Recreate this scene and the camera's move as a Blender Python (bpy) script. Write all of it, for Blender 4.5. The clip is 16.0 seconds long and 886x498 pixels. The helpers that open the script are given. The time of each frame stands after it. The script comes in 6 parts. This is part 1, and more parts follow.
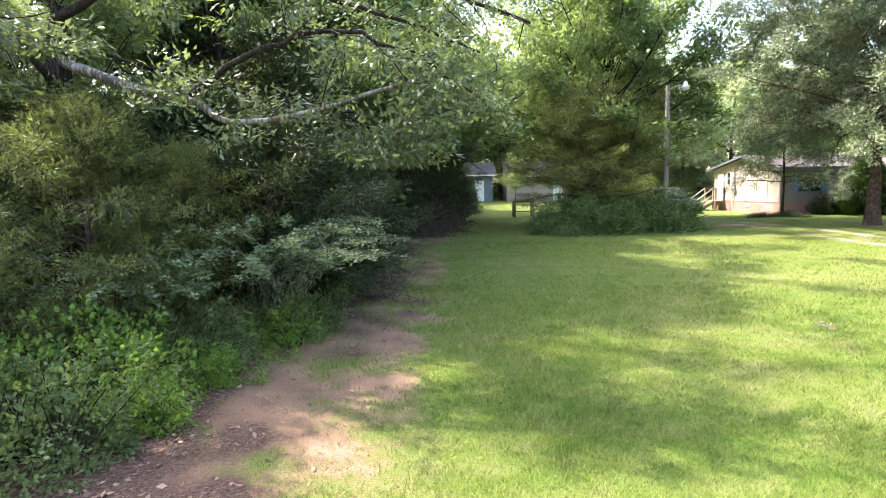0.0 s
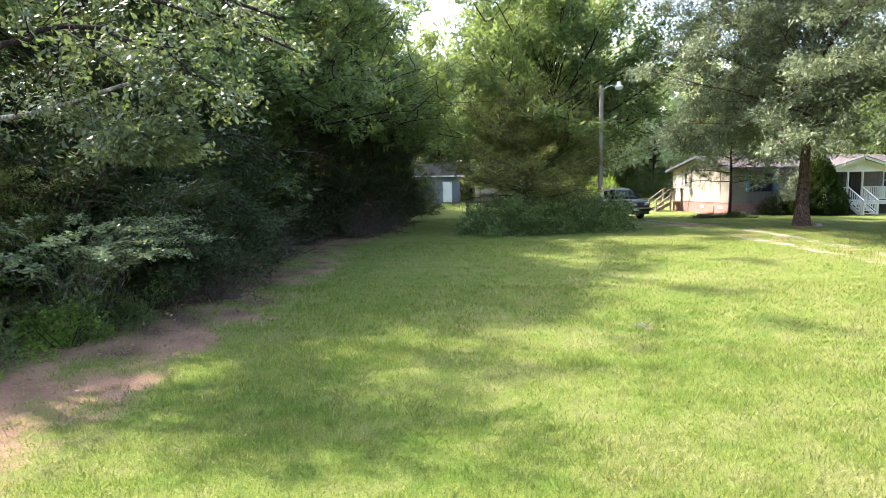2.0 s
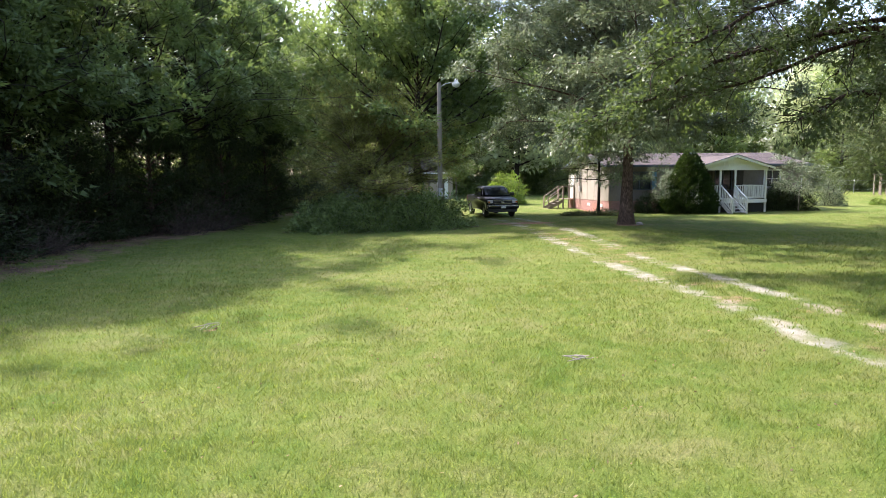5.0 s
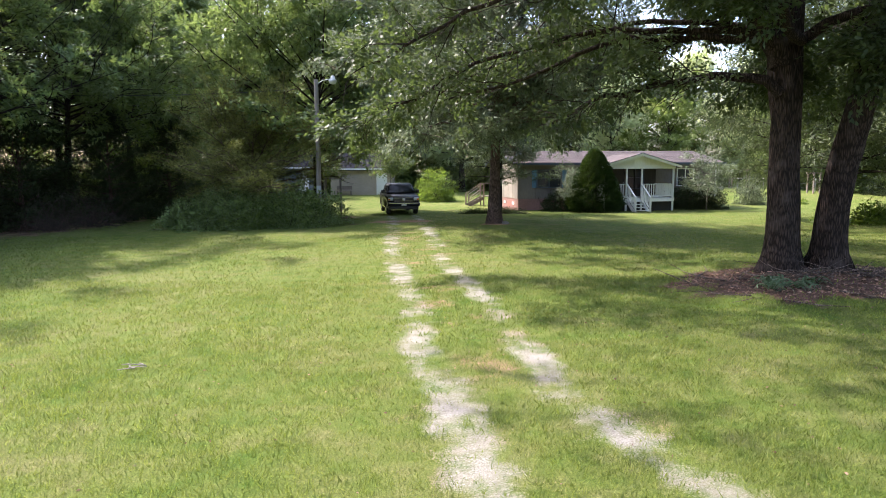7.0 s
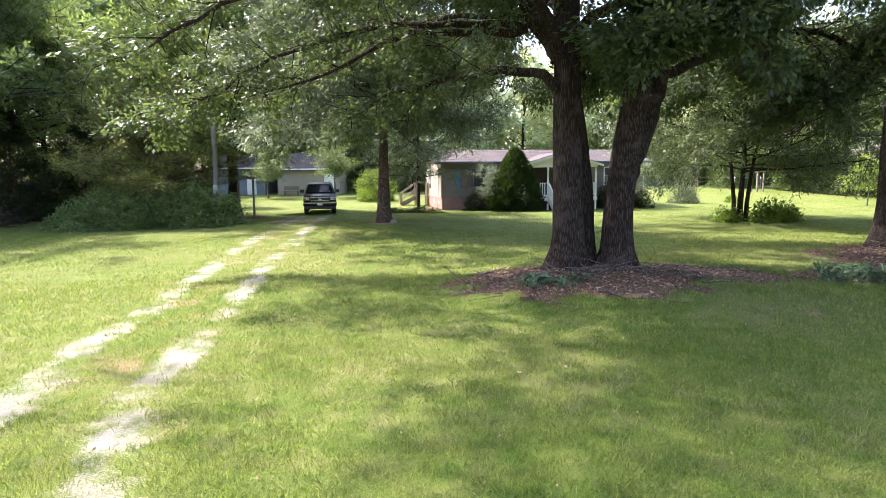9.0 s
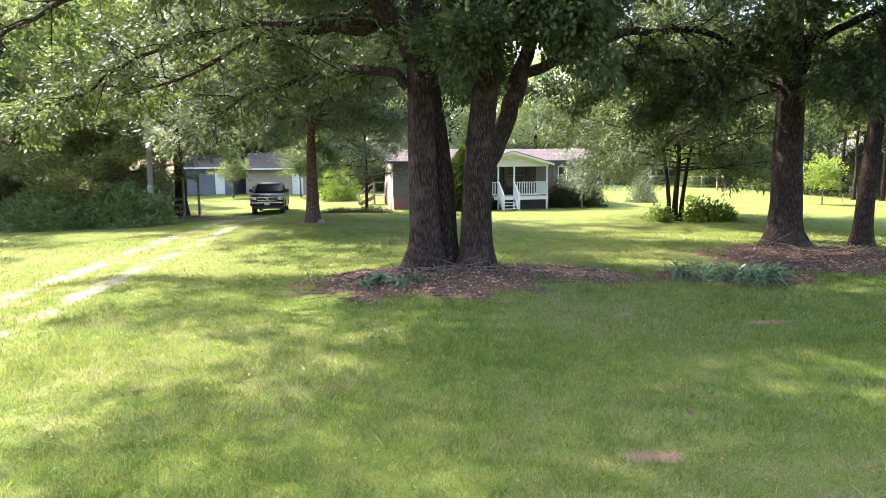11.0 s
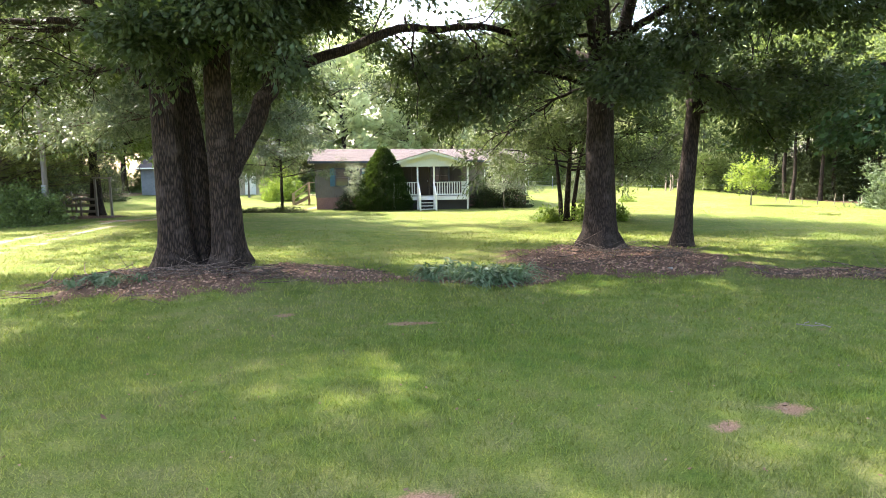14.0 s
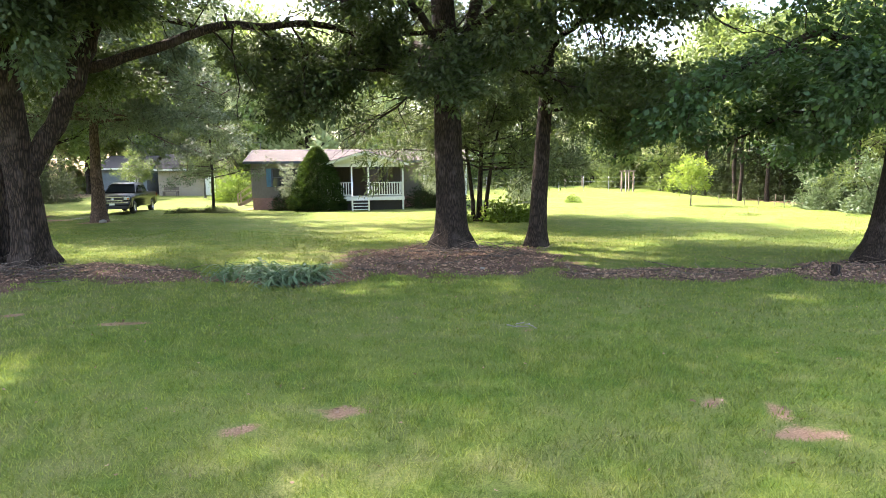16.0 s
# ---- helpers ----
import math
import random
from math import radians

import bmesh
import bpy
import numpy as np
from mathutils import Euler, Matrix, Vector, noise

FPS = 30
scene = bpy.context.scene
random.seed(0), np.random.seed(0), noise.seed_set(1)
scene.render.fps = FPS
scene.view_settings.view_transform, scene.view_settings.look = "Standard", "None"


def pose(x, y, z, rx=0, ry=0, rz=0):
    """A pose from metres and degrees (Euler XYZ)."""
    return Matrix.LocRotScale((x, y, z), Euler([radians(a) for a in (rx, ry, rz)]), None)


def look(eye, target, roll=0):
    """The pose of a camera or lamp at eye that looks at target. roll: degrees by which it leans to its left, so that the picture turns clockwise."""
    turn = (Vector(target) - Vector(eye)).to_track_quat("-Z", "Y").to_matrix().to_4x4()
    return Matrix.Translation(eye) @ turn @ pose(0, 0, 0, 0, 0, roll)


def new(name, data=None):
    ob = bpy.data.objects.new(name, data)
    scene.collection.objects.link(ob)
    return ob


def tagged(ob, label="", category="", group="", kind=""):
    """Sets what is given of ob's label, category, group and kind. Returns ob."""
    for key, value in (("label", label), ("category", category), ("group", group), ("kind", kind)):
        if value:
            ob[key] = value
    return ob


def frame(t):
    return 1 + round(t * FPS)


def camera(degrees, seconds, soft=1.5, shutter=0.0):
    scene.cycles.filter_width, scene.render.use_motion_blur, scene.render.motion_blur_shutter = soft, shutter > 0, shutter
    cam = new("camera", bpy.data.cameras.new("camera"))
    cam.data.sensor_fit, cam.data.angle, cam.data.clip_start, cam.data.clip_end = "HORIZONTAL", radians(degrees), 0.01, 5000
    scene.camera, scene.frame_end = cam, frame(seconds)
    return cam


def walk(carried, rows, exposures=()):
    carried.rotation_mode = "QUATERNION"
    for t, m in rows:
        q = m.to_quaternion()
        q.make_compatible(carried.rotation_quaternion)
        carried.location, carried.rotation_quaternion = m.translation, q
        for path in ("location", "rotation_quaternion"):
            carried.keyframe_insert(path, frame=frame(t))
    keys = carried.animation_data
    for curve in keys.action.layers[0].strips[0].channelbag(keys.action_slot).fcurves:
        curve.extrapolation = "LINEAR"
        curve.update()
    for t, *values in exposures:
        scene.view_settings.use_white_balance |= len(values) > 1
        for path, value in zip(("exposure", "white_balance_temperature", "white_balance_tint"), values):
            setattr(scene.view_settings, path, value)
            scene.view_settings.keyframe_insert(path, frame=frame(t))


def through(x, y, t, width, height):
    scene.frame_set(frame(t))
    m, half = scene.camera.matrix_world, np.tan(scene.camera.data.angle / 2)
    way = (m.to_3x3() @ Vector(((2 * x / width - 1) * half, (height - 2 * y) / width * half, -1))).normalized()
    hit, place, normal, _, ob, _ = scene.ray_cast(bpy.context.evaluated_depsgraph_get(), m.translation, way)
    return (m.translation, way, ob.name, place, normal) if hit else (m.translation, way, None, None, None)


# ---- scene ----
cam = camera(71.6, 16.0, soft=0.4)
PATH = [
    (0, (0.898, -0.513, 2.507), (0.826, 1.474, 2.291), -0.9),
    (0.5, (1.508, -0.486, 2.493), (1.434, 1.501, 2.277), -1.0),
    (1, (2.281, -0.431, 2.47), (2.207, 1.556, 2.255), -0.9),
    (1.5, (3.197, -0.378, 2.444), (3.122, 1.609, 2.23), -0.9),
    (2, (4.208, -0.294, 2.405), (4.134, 1.693, 2.193), -0.9),
    (2.5, (5.329, -0.287, 2.399), (5.254, 1.7, 2.186), -0.9),
    (3, (6.536, -0.178, 2.349), (6.463, 1.809, 2.138), -0.9),
    (3.5, (7.808, -0.094, 2.329), (7.739, 1.894, 2.117), -0.9),
    (4, (9.156, -0.03, 2.303), (9.089, 1.958, 2.091), -0.9),
    (4.2, (9.693, -0.006, 2.297), (9.63, 1.982, 2.084), -0.9),
    (6.3, (15.641, 0.232, 2.572), (15.594, 2.216, 2.326), -0.4),
    (6.5, (16.267, 0.273, 2.555), (16.216, 2.257, 2.31), -0.3),
    (7, (17.746, 0.344, 2.5), (17.698, 2.329, 2.256), -0.3),
    (7.5, (19.176, 0.421, 2.458), (19.131, 2.405, 2.216), -0.3),
    (8, (20.444, 0.486, 2.433), (20.403, 2.471, 2.191), -0.4),
    (8.5, (21.551, 0.567, 2.407), (21.51, 2.552, 2.164), -0.5),
    (9, (22.534, 0.69, 2.379), (22.496, 2.675, 2.137), -0.5),
    (9.2, (22.856, 0.717, 2.381), (22.822, 2.702, 2.138), -0.4),
    (11.3, (26.213, 0.878, 2.337), (26.172, 2.862, 2.093), -0.6),
    (11.5, (26.552, 0.903, 2.322), (26.512, 2.888, 2.079), -0.6),
    (12, (27.456, 0.953, 2.293), (27.413, 2.938, 2.05), -0.5),
    (12.5, (28.39, 0.988, 2.276), (28.346, 2.973, 2.033), -0.5),
    (13, (29.378, 1.061, 2.264), (29.324, 3.045, 2.022), -0.5),
    (13.5, (30.385, 1.129, 2.24), (30.311, 3.113, 2.0), -0.6),
    (14, (31.416, 1.189, 2.259), (31.342, 3.173, 2.017), -0.6),
    (14.5, (32.467, 1.24, 2.28), (32.391, 3.224, 2.037), -0.6),
    (15, (33.548, 1.381, 2.227), (33.47, 3.365, 1.987), -0.5),
    (15.5, (34.643, 1.482, 2.191), (34.563, 3.466, 1.952), -0.5),
    (16, (35.711, 1.543, 2.158), (35.626, 3.527, 1.92), -0.6),
]
walk(cam, [(t, look(eye, target, roll)) for t, eye, target, roll in PATH], exposures=[(0.0, 2.85, 6400, 15), (2.0, 2.6, 6300, 17), (3.5, 2.25, 6100, 18), (6.5, 1.92, 6050, 22), (8.0, 2.06, 6050, 22), (9.2, 2.58, 6100, 22), (11.5, 2.93, 6300, 20), (16.0, 3.08, 6550, 16)])

# ---- light ----
SUN_AZ, SUN_EL = 60.0, 50.0        # degrees from +y towards -x, and above the horizon
SUN_WAY = Vector((-math.sin(radians(SUN_AZ)) * math.cos(radians(SUN_EL)), math.cos(radians(SUN_AZ)) * math.cos(radians(SUN_EL)), math.sin(radians(SUN_EL))))
world = bpy.data.worlds.new("sky")
scene.world = world
world.use_nodes = True
wn = world.node_tree.nodes
wn.clear()
sky = wn.new("ShaderNodeTexSky")
sky.sky_type, sky.sun_disc = "NISHITA", False
sky.sun_elevation, sky.sun_rotation = radians(SUN_EL), radians(-SUN_AZ)
sky.air_density, sky.dust_density = 1.2, 3.5
bg = wn.new("ShaderNodeBackground")
bg.inputs["Strength"].default_value = 0.150
wo = wn.new("ShaderNodeOutputWorld")
world.node_tree.links.new(sky.outputs[0], bg.inputs[0])
world.node_tree.links.new(bg.outputs[0], wo.inputs[0])
sun = new("sun", bpy.data.lights.new("sun", "SUN"))
sun.data.energy, sun.data.angle, sun.data.color = 3.0, radians(1.1), (1.0, 0.925, 0.785)
sun.matrix_world = look(SUN_WAY * 60, (0, 0, 0))

# ---- materials ----
def material(name):
    m = bpy.data.materials.new(name)
    m.use_nodes = True
    t = m.node_tree
    t.nodes.clear()
    return m, t, t.nodes.new("ShaderNodeOutputMaterial")


def node(t, kind, **values):
    n = t.nodes.new(kind)
    for k, v in values.items():
        n.inputs[k.replace("_", " ")].default_value = v
    return n


def ramp(t, source, stops):
    r = t.nodes.new("ShaderNodeValToRGB")
    e = r.color_ramp.elements
    while len(e) < len(stops):
        e.new(0.5)
    for i, (p, c) in enumerate(stops):
        e[i].position, e[i].color = p, (*c, 1)
    t.links.new(source, r.inputs[0])
    return r.outputs[0]


def mix_colour(t, fac, a, b, mode="MIX"):
    n = t.nodes.new("ShaderNodeMix")
    n.data_type, n.blend_type = "RGBA", mode
    for sock, v in ((n.inputs[0], fac), (n.inputs[6], a), (n.inputs[7], b)):
        if isinstance(v, (int, float)):
            sock.default_value = v
        elif isinstance(v, tuple):
            sock.default_value = (*v, 1)
        else:
            t.links.new(v, sock)
    return n.outputs[2]


def maths(t, op, a, b=None):
    n = t.nodes.new("ShaderNodeMath")
    n.operation = op
    for sock, v in zip(n.inputs, (a, b)):
        if isinstance(v, (int, float)):
            sock.default_value = v
        elif v is not None:
            t.links.new(v, sock)
    return n.outputs[0]


def coords(t, scale=(1, 1, 1), kind="Object"):
    c = t.nodes.new("ShaderNodeTexCoord")
    mp = t.nodes.new("ShaderNodeMapping")
    mp.inputs["Scale"].default_value = scale
    t.links.new(c.outputs[kind], mp.inputs[0])
    return mp.outputs[0]


def noise_fac(t, scale, detail=4, vec=None, rough=0.55):
    n = node(t, "ShaderNodeTexNoise", Scale=scale, Detail=detail, Roughness=rough)
    if vec is not None:
        t.links.new(vec, n.inputs["Vector"])
    return n.outputs[0]


def leaf_material(name, dark, light, through=(0.25, 0.4, 0.03), gloss=0.45, share=0.35, patch=0.25):
    """Leaves: each leaf its own shade, light shining through, a soft wax gloss."""
    m, t, out = material(name)
    geo = t.nodes.new("ShaderNodeNewGeometry")
    v = coords(t)
    big = noise_fac(t, patch, 2, v)
    f = maths(t, "ADD", maths(t, "MULTIPLY", geo.outputs["Random Per Island"], 0.75), maths(t, "MULTIPLY", maths(t, "SUBTRACT", big, 0.37), 0.9))
    col = ramp(t, f, [(0.0, dark), (0.45, tuple((a + b) / 2 for a, b in zip(dark, light))), (0.95, light)])
    p = node(t, "ShaderNodeBsdfPrincipled", Roughness=gloss)
    p.inputs["Specular IOR Level"].default_value = 0.2
    t.links.new(col, p.inputs["Base Color"])
    tr = t.nodes.new("ShaderNodeBsdfTranslucent")
    t.links.new(mix_colour(t, 0.5, col, through), tr.inputs[0])
    mx = node(t, "ShaderNodeMixShader", Fac=share)
    t.links.new(p.outputs[0], mx.inputs[1])
    t.links.new(tr.outputs[0], mx.inputs[2])
    t.links.new(mx.outputs[0], out.inputs[0])
    return m


def bark_material(name, dark, light, ridge=14.0, depth=0.6):
    m, t, out = material(name)
    v = coords(t, (1, 1, 0.15))
    w = coords(t)
    a = noise_fac(t, ridge, 5, v, 0.65)
    vor = t.nodes.new("ShaderNodeTexVoronoi")
    vor.feature = "DISTANCE_TO_EDGE"
    vor.inputs["Scale"].default_value = ridge * 1.2
    t.links.new(v, vor.inputs["Vector"])
    crack = maths(t, "MINIMUM", maths(t, "MULTIPLY", vor.outputs["Distance"], 3.0), 1.0)
    h = maths(t, "MULTIPLY", a, crack)
    lichen = noise_fac(t, 2.3, 3, w)
    col = ramp(t, h, [(0.05, dark), (0.5, light)])
    col = mix_colour(t, ramp(t, lichen, [(0.55, (0, 0, 0)), (0.75, (0.5, 0.5, 0.5))]), col, tuple(min(1, 1.35 * c + 0.03) for c in light))
    p = node(t, "ShaderNodeBsdfPrincipled", Roughness=0.92)
    p.inputs["Specular IOR Level"].default_value = 0.2
    t.links.new(col, p.inputs["Base Color"])
    b = node(t, "ShaderNodeBump", Strength=depth, Distance=0.03)
    t.links.new(h, b.inputs["Height"])
    t.links.new(b.outputs[0], p.inputs["Normal"])
    t.links.new(p.outputs[0], out.inputs[0])
    return m


def plain_material(name, base, rough=0.6, metal=0.0, grain=9.0, vary=0.18, stretch=(1, 1, 1), bump=0.15, coat=0.0):
    """Paint, wood, metal: base colour with broad stains and fine grain."""
    m, t, out = material(name)
    v = coords(t, stretch)
    f = noise_fac(t, grain, 6, v, 0.65)
    g = noise_fac(t, 0.9, 3, coords(t))
    lo = tuple(c * (1 - vary * 1.6) for c in base)
    hi = tuple(min(1, c * (1 + vary * 0.7)) for c in base)
    col = ramp(t, maths(t, "ADD", maths(t, "MULTIPLY", f, 0.6), maths(t, "MULTIPLY", g, 0.4)), [(0.3, lo), (0.65, hi)])
    p = node(t, "ShaderNodeBsdfPrincipled", Roughness=rough, Metallic=metal)
    p.inputs["Coat Weight"].default_value = coat
    t.links.new(col, p.inputs["Base Color"])
    b = node(t, "ShaderNodeBump", Strength=bump, Distance=0.01)
    t.links.new(f, b.inputs["Height"])
    t.links.new(b.outputs[0], p.inputs["Normal"])
    t.links.new(p.outputs[0], out.inputs[0])
    return m


def glass_material(name, tint=(0.03, 0.035, 0.04)):
    m, t, out = material(name)
    p = node(t, "ShaderNodeBsdfPrincipled", Roughness=0.06)
    p.inputs["Base Color"].default_value = (*tint, 1)
    p.inputs["Specular IOR Level"].default_value = 0.8
    t.links.new(p.outputs[0], out.inputs[0])
    return m


def turf_colour(t, v, fine):
    """Lawn green in patches: lush, common and dry turf, lighter or darker by `fine`."""
    patch = maths(t, "ADD", maths(t, "MULTIPLY", noise_fac(t, 2.1, 5, v, 0.65), 0.65), maths(t, "MULTIPLY", noise_fac(t, 0.3, 3, v), 0.35))
    low = ramp(t, patch, [(0.36, (0.032, 0.067, 0.008)), (0.5, (0.054, 0.080, 0.014)), (0.68, (0.086, 0.090, 0.029))])
    high = ramp(t, patch, [(0.36, (0.109, 0.170, 0.022)), (0.5, (0.176, 0.211, 0.045)), (0.68, (0.250, 0.243, 0.096))])
    return mix_colour(t, ramp(t, fine, [(0.34, (0, 0, 0)), (0.66, (1, 1, 1))]), low, high)


def grass_material():
    """Grass blades in the lawn's own patches of colour, each blade its own shade."""
    m, t, out = material("grass_blades")
    geo = t.nodes.new("ShaderNodeNewGeometry")
    col = turf_colour(t, coords(t), maths(t, "ADD", maths(t, "MULTIPLY", geo.outputs["Random Per Island"], 1.0), 0.02))
    p = node(t, "ShaderNodeBsdfPrincipled", Roughness=0.5)
    p.inputs["Specular IOR Level"].default_value = 0.28
    t.links.new(col, p.inputs["Base Color"])
    tr = t.nodes.new("ShaderNodeBsdfTranslucent")
    t.links.new(mix_colour(t, 0.5, col, (0.42, 0.52, 0.08)), tr.inputs[0])
    mx = node(t, "ShaderNodeMixShader", Fac=0.4)
    t.links.new(p.outputs[0], mx.inputs[1])
    t.links.new(tr.outputs[0], mx.inputs[2])
    t.links.new(mx.outputs[0], out.inputs[0])
    return m


def ground_material():
    """Lawn soil and turf with red-clay dirt, leaf litter and the gravel of the two wheel tracks."""
    m, t, out = material("lawn_ground")
    v = coords(t)

    def attr(name):
        a = t.nodes.new("ShaderNodeAttribute")
        a.attribute_name = name
        return a.outputs["Fac"]

    fine, mid = noise_fac(t, 60, 5, v, 0.75), noise_fac(t, 2.6, 5, v, 0.6)
    turf = turf_colour(t, v, fine)
    clay = ramp(t, maths(t, "ADD", maths(t, "MULTIPLY", fine, 0.75), maths(t, "MULTIPLY", mid, 0.25)), [(0.32, (0.10, 0.056, 0.034)), (0.5, (0.235, 0.142, 0.090)), (0.68, (0.45, 0.295, 0.20))])
    litter = ramp(t, noise_fac(t, 24, 6, v, 0.8), [(0.32, (0.030, 0.018, 0.012)), (0.5, (0.105, 0.062, 0.044)), (0.64, (0.24, 0.155, 0.115)), (0.78, (0.42, 0.30, 0.235))])
    gravel = ramp(t, noise_fac(t, 55, 5, v, 0.8), [(0.3, (0.17, 0.15, 0.125)), (0.52, (0.32, 0.295, 0.255)), (0.72, (0.56, 0.53, 0.485))])

    def mask(name, rag, lo=0.38, hi=0.62):
        f = maths(t, "ADD", attr(name), maths(t, "MULTIPLY", maths(t, "SUBTRACT", maths(t, "ADD", maths(t, "MULTIPLY", mid, 0.5), maths(t, "MULTIPLY", fine, 0.5)), 0.5), rag))
        return ramp(t, f, [(lo, (0, 0, 0)), (hi, (1, 1, 1))])

    col = mix_colour(t, mask("dirt", 1.3), turf, clay)
    col = mix_colour(t, mask("track", 2.0, 0.3, 0.68), col, gravel)
    col = mix_colour(t, mask("litter", 1.1), col, litter)
    p = node(t, "ShaderNodeBsdfPrincipled", Roughness=0.95)
    p.inputs["Specular IOR Level"].default_value = 0.15
    t.links.new(col, p.inputs["Base Color"])
    b = node(t, "ShaderNodeBump", Strength=0.7, Distance=0.04)
    t.links.new(maths(t, "ADD", fine, mid), b.inputs["Height"])
    t.links.new(b.outputs[0], p.inputs["Normal"])
    t.links.new(p.outputs[0], out.inputs[0])
    return m


GROUND = ground_material()
GRASS = grass_material()
OAK_LEAF = leaf_material("oak_leaves", (0.017, 0.028, 0.013), (0.076, 0.105, 0.048), (0.24, 0.34, 0.06), 0.45, 0.32)
FINE_LEAF = leaf_material("willow_oak_leaves", (0.055, 0.077, 0.047), (0.25, 0.295, 0.175), (0.22, 0.28, 0.10), 0.4, 0.28)
EDGE_LEAF = leaf_material("edge_oak_leaves", (0.030, 0.047, 0.023), (0.155, 0.19, 0.10), (0.30, 0.40, 0.09), 0.35, 0.3)
BRIGHT_LEAF = leaf_material("bright_leaves", (0.040, 0.080, 0.016), (0.155, 0.235, 0.045), (0.40, 0.55, 0.05), 0.42, 0.42)
WOOD_LEAF = leaf_material("woodland_leaves", (0.032, 0.054, 0.022), (0.165, 0.215, 0.09), (0.34, 0.45, 0.08), 0.45, 0.42)
BROAD_LEAF = leaf_material("broad_oak_leaves", (0.014, 0.032, 0.013), (0.062, 0.110, 0.040), (0.18, 0.34, 0.05), 0.45, 0.22)
# far leaves: the brightness of the backlit sun is put into this colour
SUNLIT_LEAF = leaf_material("sunlit_far_leaves", (0.22, 0.28, 0.145), (0.52, 0.58, 0.31), (0.75, 0.8, 0.42), 0.5, 0.62)
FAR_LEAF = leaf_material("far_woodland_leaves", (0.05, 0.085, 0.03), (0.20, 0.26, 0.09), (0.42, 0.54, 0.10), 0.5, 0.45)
DARK_FERN = leaf_material("dark_cedar_sprays", (0.008, 0.015, 0.006), (0.066, 0.096, 0.036), (0.2, 0.27, 0.05), 0.6, 0.12, 1.4)
PECAN_LEAF = leaf_material("pecan_leaves", (0.036, 0.064, 0.024), (0.19, 0.26, 0.105), (0.36, 0.48, 0.09), 0.42, 0.42, 0.5)
FERN_LEAF = leaf_material("young_cedar_sprays", (0.034, 0.050, 0.018), (0.20, 0.235, 0.075), (0.34, 0.40, 0.08), 0.6, 0.35, 1.2)
FEATHER_LEAF = leaf_material("feathery_cedar_sprays", (0.020, 0.032, 0.014), (0.125, 0.16, 0.07), (0.24, 0.32, 0.07), 0.6, 0.22, 1.2)
YELLOW_LEAF = leaf_material("yellow_green_leaves", (0.09, 0.15, 0.03), (0.22, 0.30, 0.06), (0.48, 0.6, 0.07), 0.45, 0.45)
CEDAR_TIP = leaf_material("cedar_tip_sprays", (0.046, 0.050, 0.018), (0.29, 0.31, 0.085), (0.26, 0.32, 0.05), 0.6, 0.25, 0.9)
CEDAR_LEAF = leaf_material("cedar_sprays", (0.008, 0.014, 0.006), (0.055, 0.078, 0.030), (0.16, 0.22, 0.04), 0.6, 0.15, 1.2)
SHRUB_LEAF = leaf_material("cone_shrub_sprays", (0.006, 0.017, 0.005), (0.038, 0.074, 0.020), (0.2, 0.32, 0.03), 0.5, 0.15, 2.2)
GREY_LEAF = leaf_material("glossy_shrub_leaves", (0.036, 0.068, 0.022), (0.24, 0.33, 0.11), (0.25, 0.34, 0.08), 0.32, 0.25, 1.6)
LOW_LEAF = leaf_material("low_bush_leaves", (0.030, 0.070, 0.016), (0.20, 0.31, 0.06), (0.42, 0.58, 0.06), 0.42, 0.4, 1.1)
PALE_SPRAY = leaf_material("pale_spray_leaves", (0.05, 0.080, 0.036), (0.25, 0.31, 0.165), (0.3, 0.4, 0.12), 0.32, 0.25, 1.6)
SILVER_LEAF = leaf_material("silvery_bush_leaves", (0.024, 0.044, 0.020), (0.155, 0.205, 0.115), (0.22, 0.32, 0.09), 0.34, 0.2, 1.2)
STRAP_LEAF = leaf_material("strap_leaves", (0.018, 0.042, 0.020), (0.15, 0.215, 0.125), (0.25, 0.4, 0.12), 0.35, 0.25)
DEAD_LEAF = leaf_material("dead_leaves", (0.085, 0.045, 0.030), (0.42, 0.27, 0.19), (0.3, 0.2, 0.1), 0.6, 0.1, 2.0)
OAK_BARK = bark_material("oak_bark", (0.012, 0.008, 0.006), (0.061, 0.042, 0.031), 20, 1.0)
RED_BARK = bark_material("cedar_bark", (0.045, 0.030, 0.023), (0.185, 0.125, 0.098), 26, 0.8)
GREY_BARK = bark_material("grey_bark", (0.07, 0.062, 0.05), (0.30, 0.275, 0.235), 12, 0.3)
DARK_BARK = bark_material("dark_bark", (0.014, 0.010, 0.008), (0.056, 0.041, 0.033), 24, 0.9)

BRUSH_BARK = bark_material("brush_stems", (0.04, 0.030, 0.024), (0.155, 0.118, 0.094), 20, 0.3)

# ---- builders ----
def np_mesh(name, verts, faces, mat=None, smooth=False):
    """A mesh from an (n, 3) array of places and an (m, k) array of faces."""
    me = bpy.data.meshes.new(name)
    verts, faces = np.asarray(verts, np.float32), np.asarray(faces, np.int32)
    m, k = faces.shape
    me.vertices.add(len(verts))
    me.vertices.foreach_set("co", verts.ravel())
    me.loops.add(m * k)
    me.loops.foreach_set("vertex_index", faces.ravel())
    me.polygons.add(m)
    me.polygons.foreach_set("loop_start", np.arange(0, m * k, k, dtype=np.int32))
    if smooth:
        me.polygons.foreach_set("use_smooth", np.ones(m, dtype=bool))
    me.update(calc_edges=True)
    if mat:
        me.materials.append(mat)
    return me


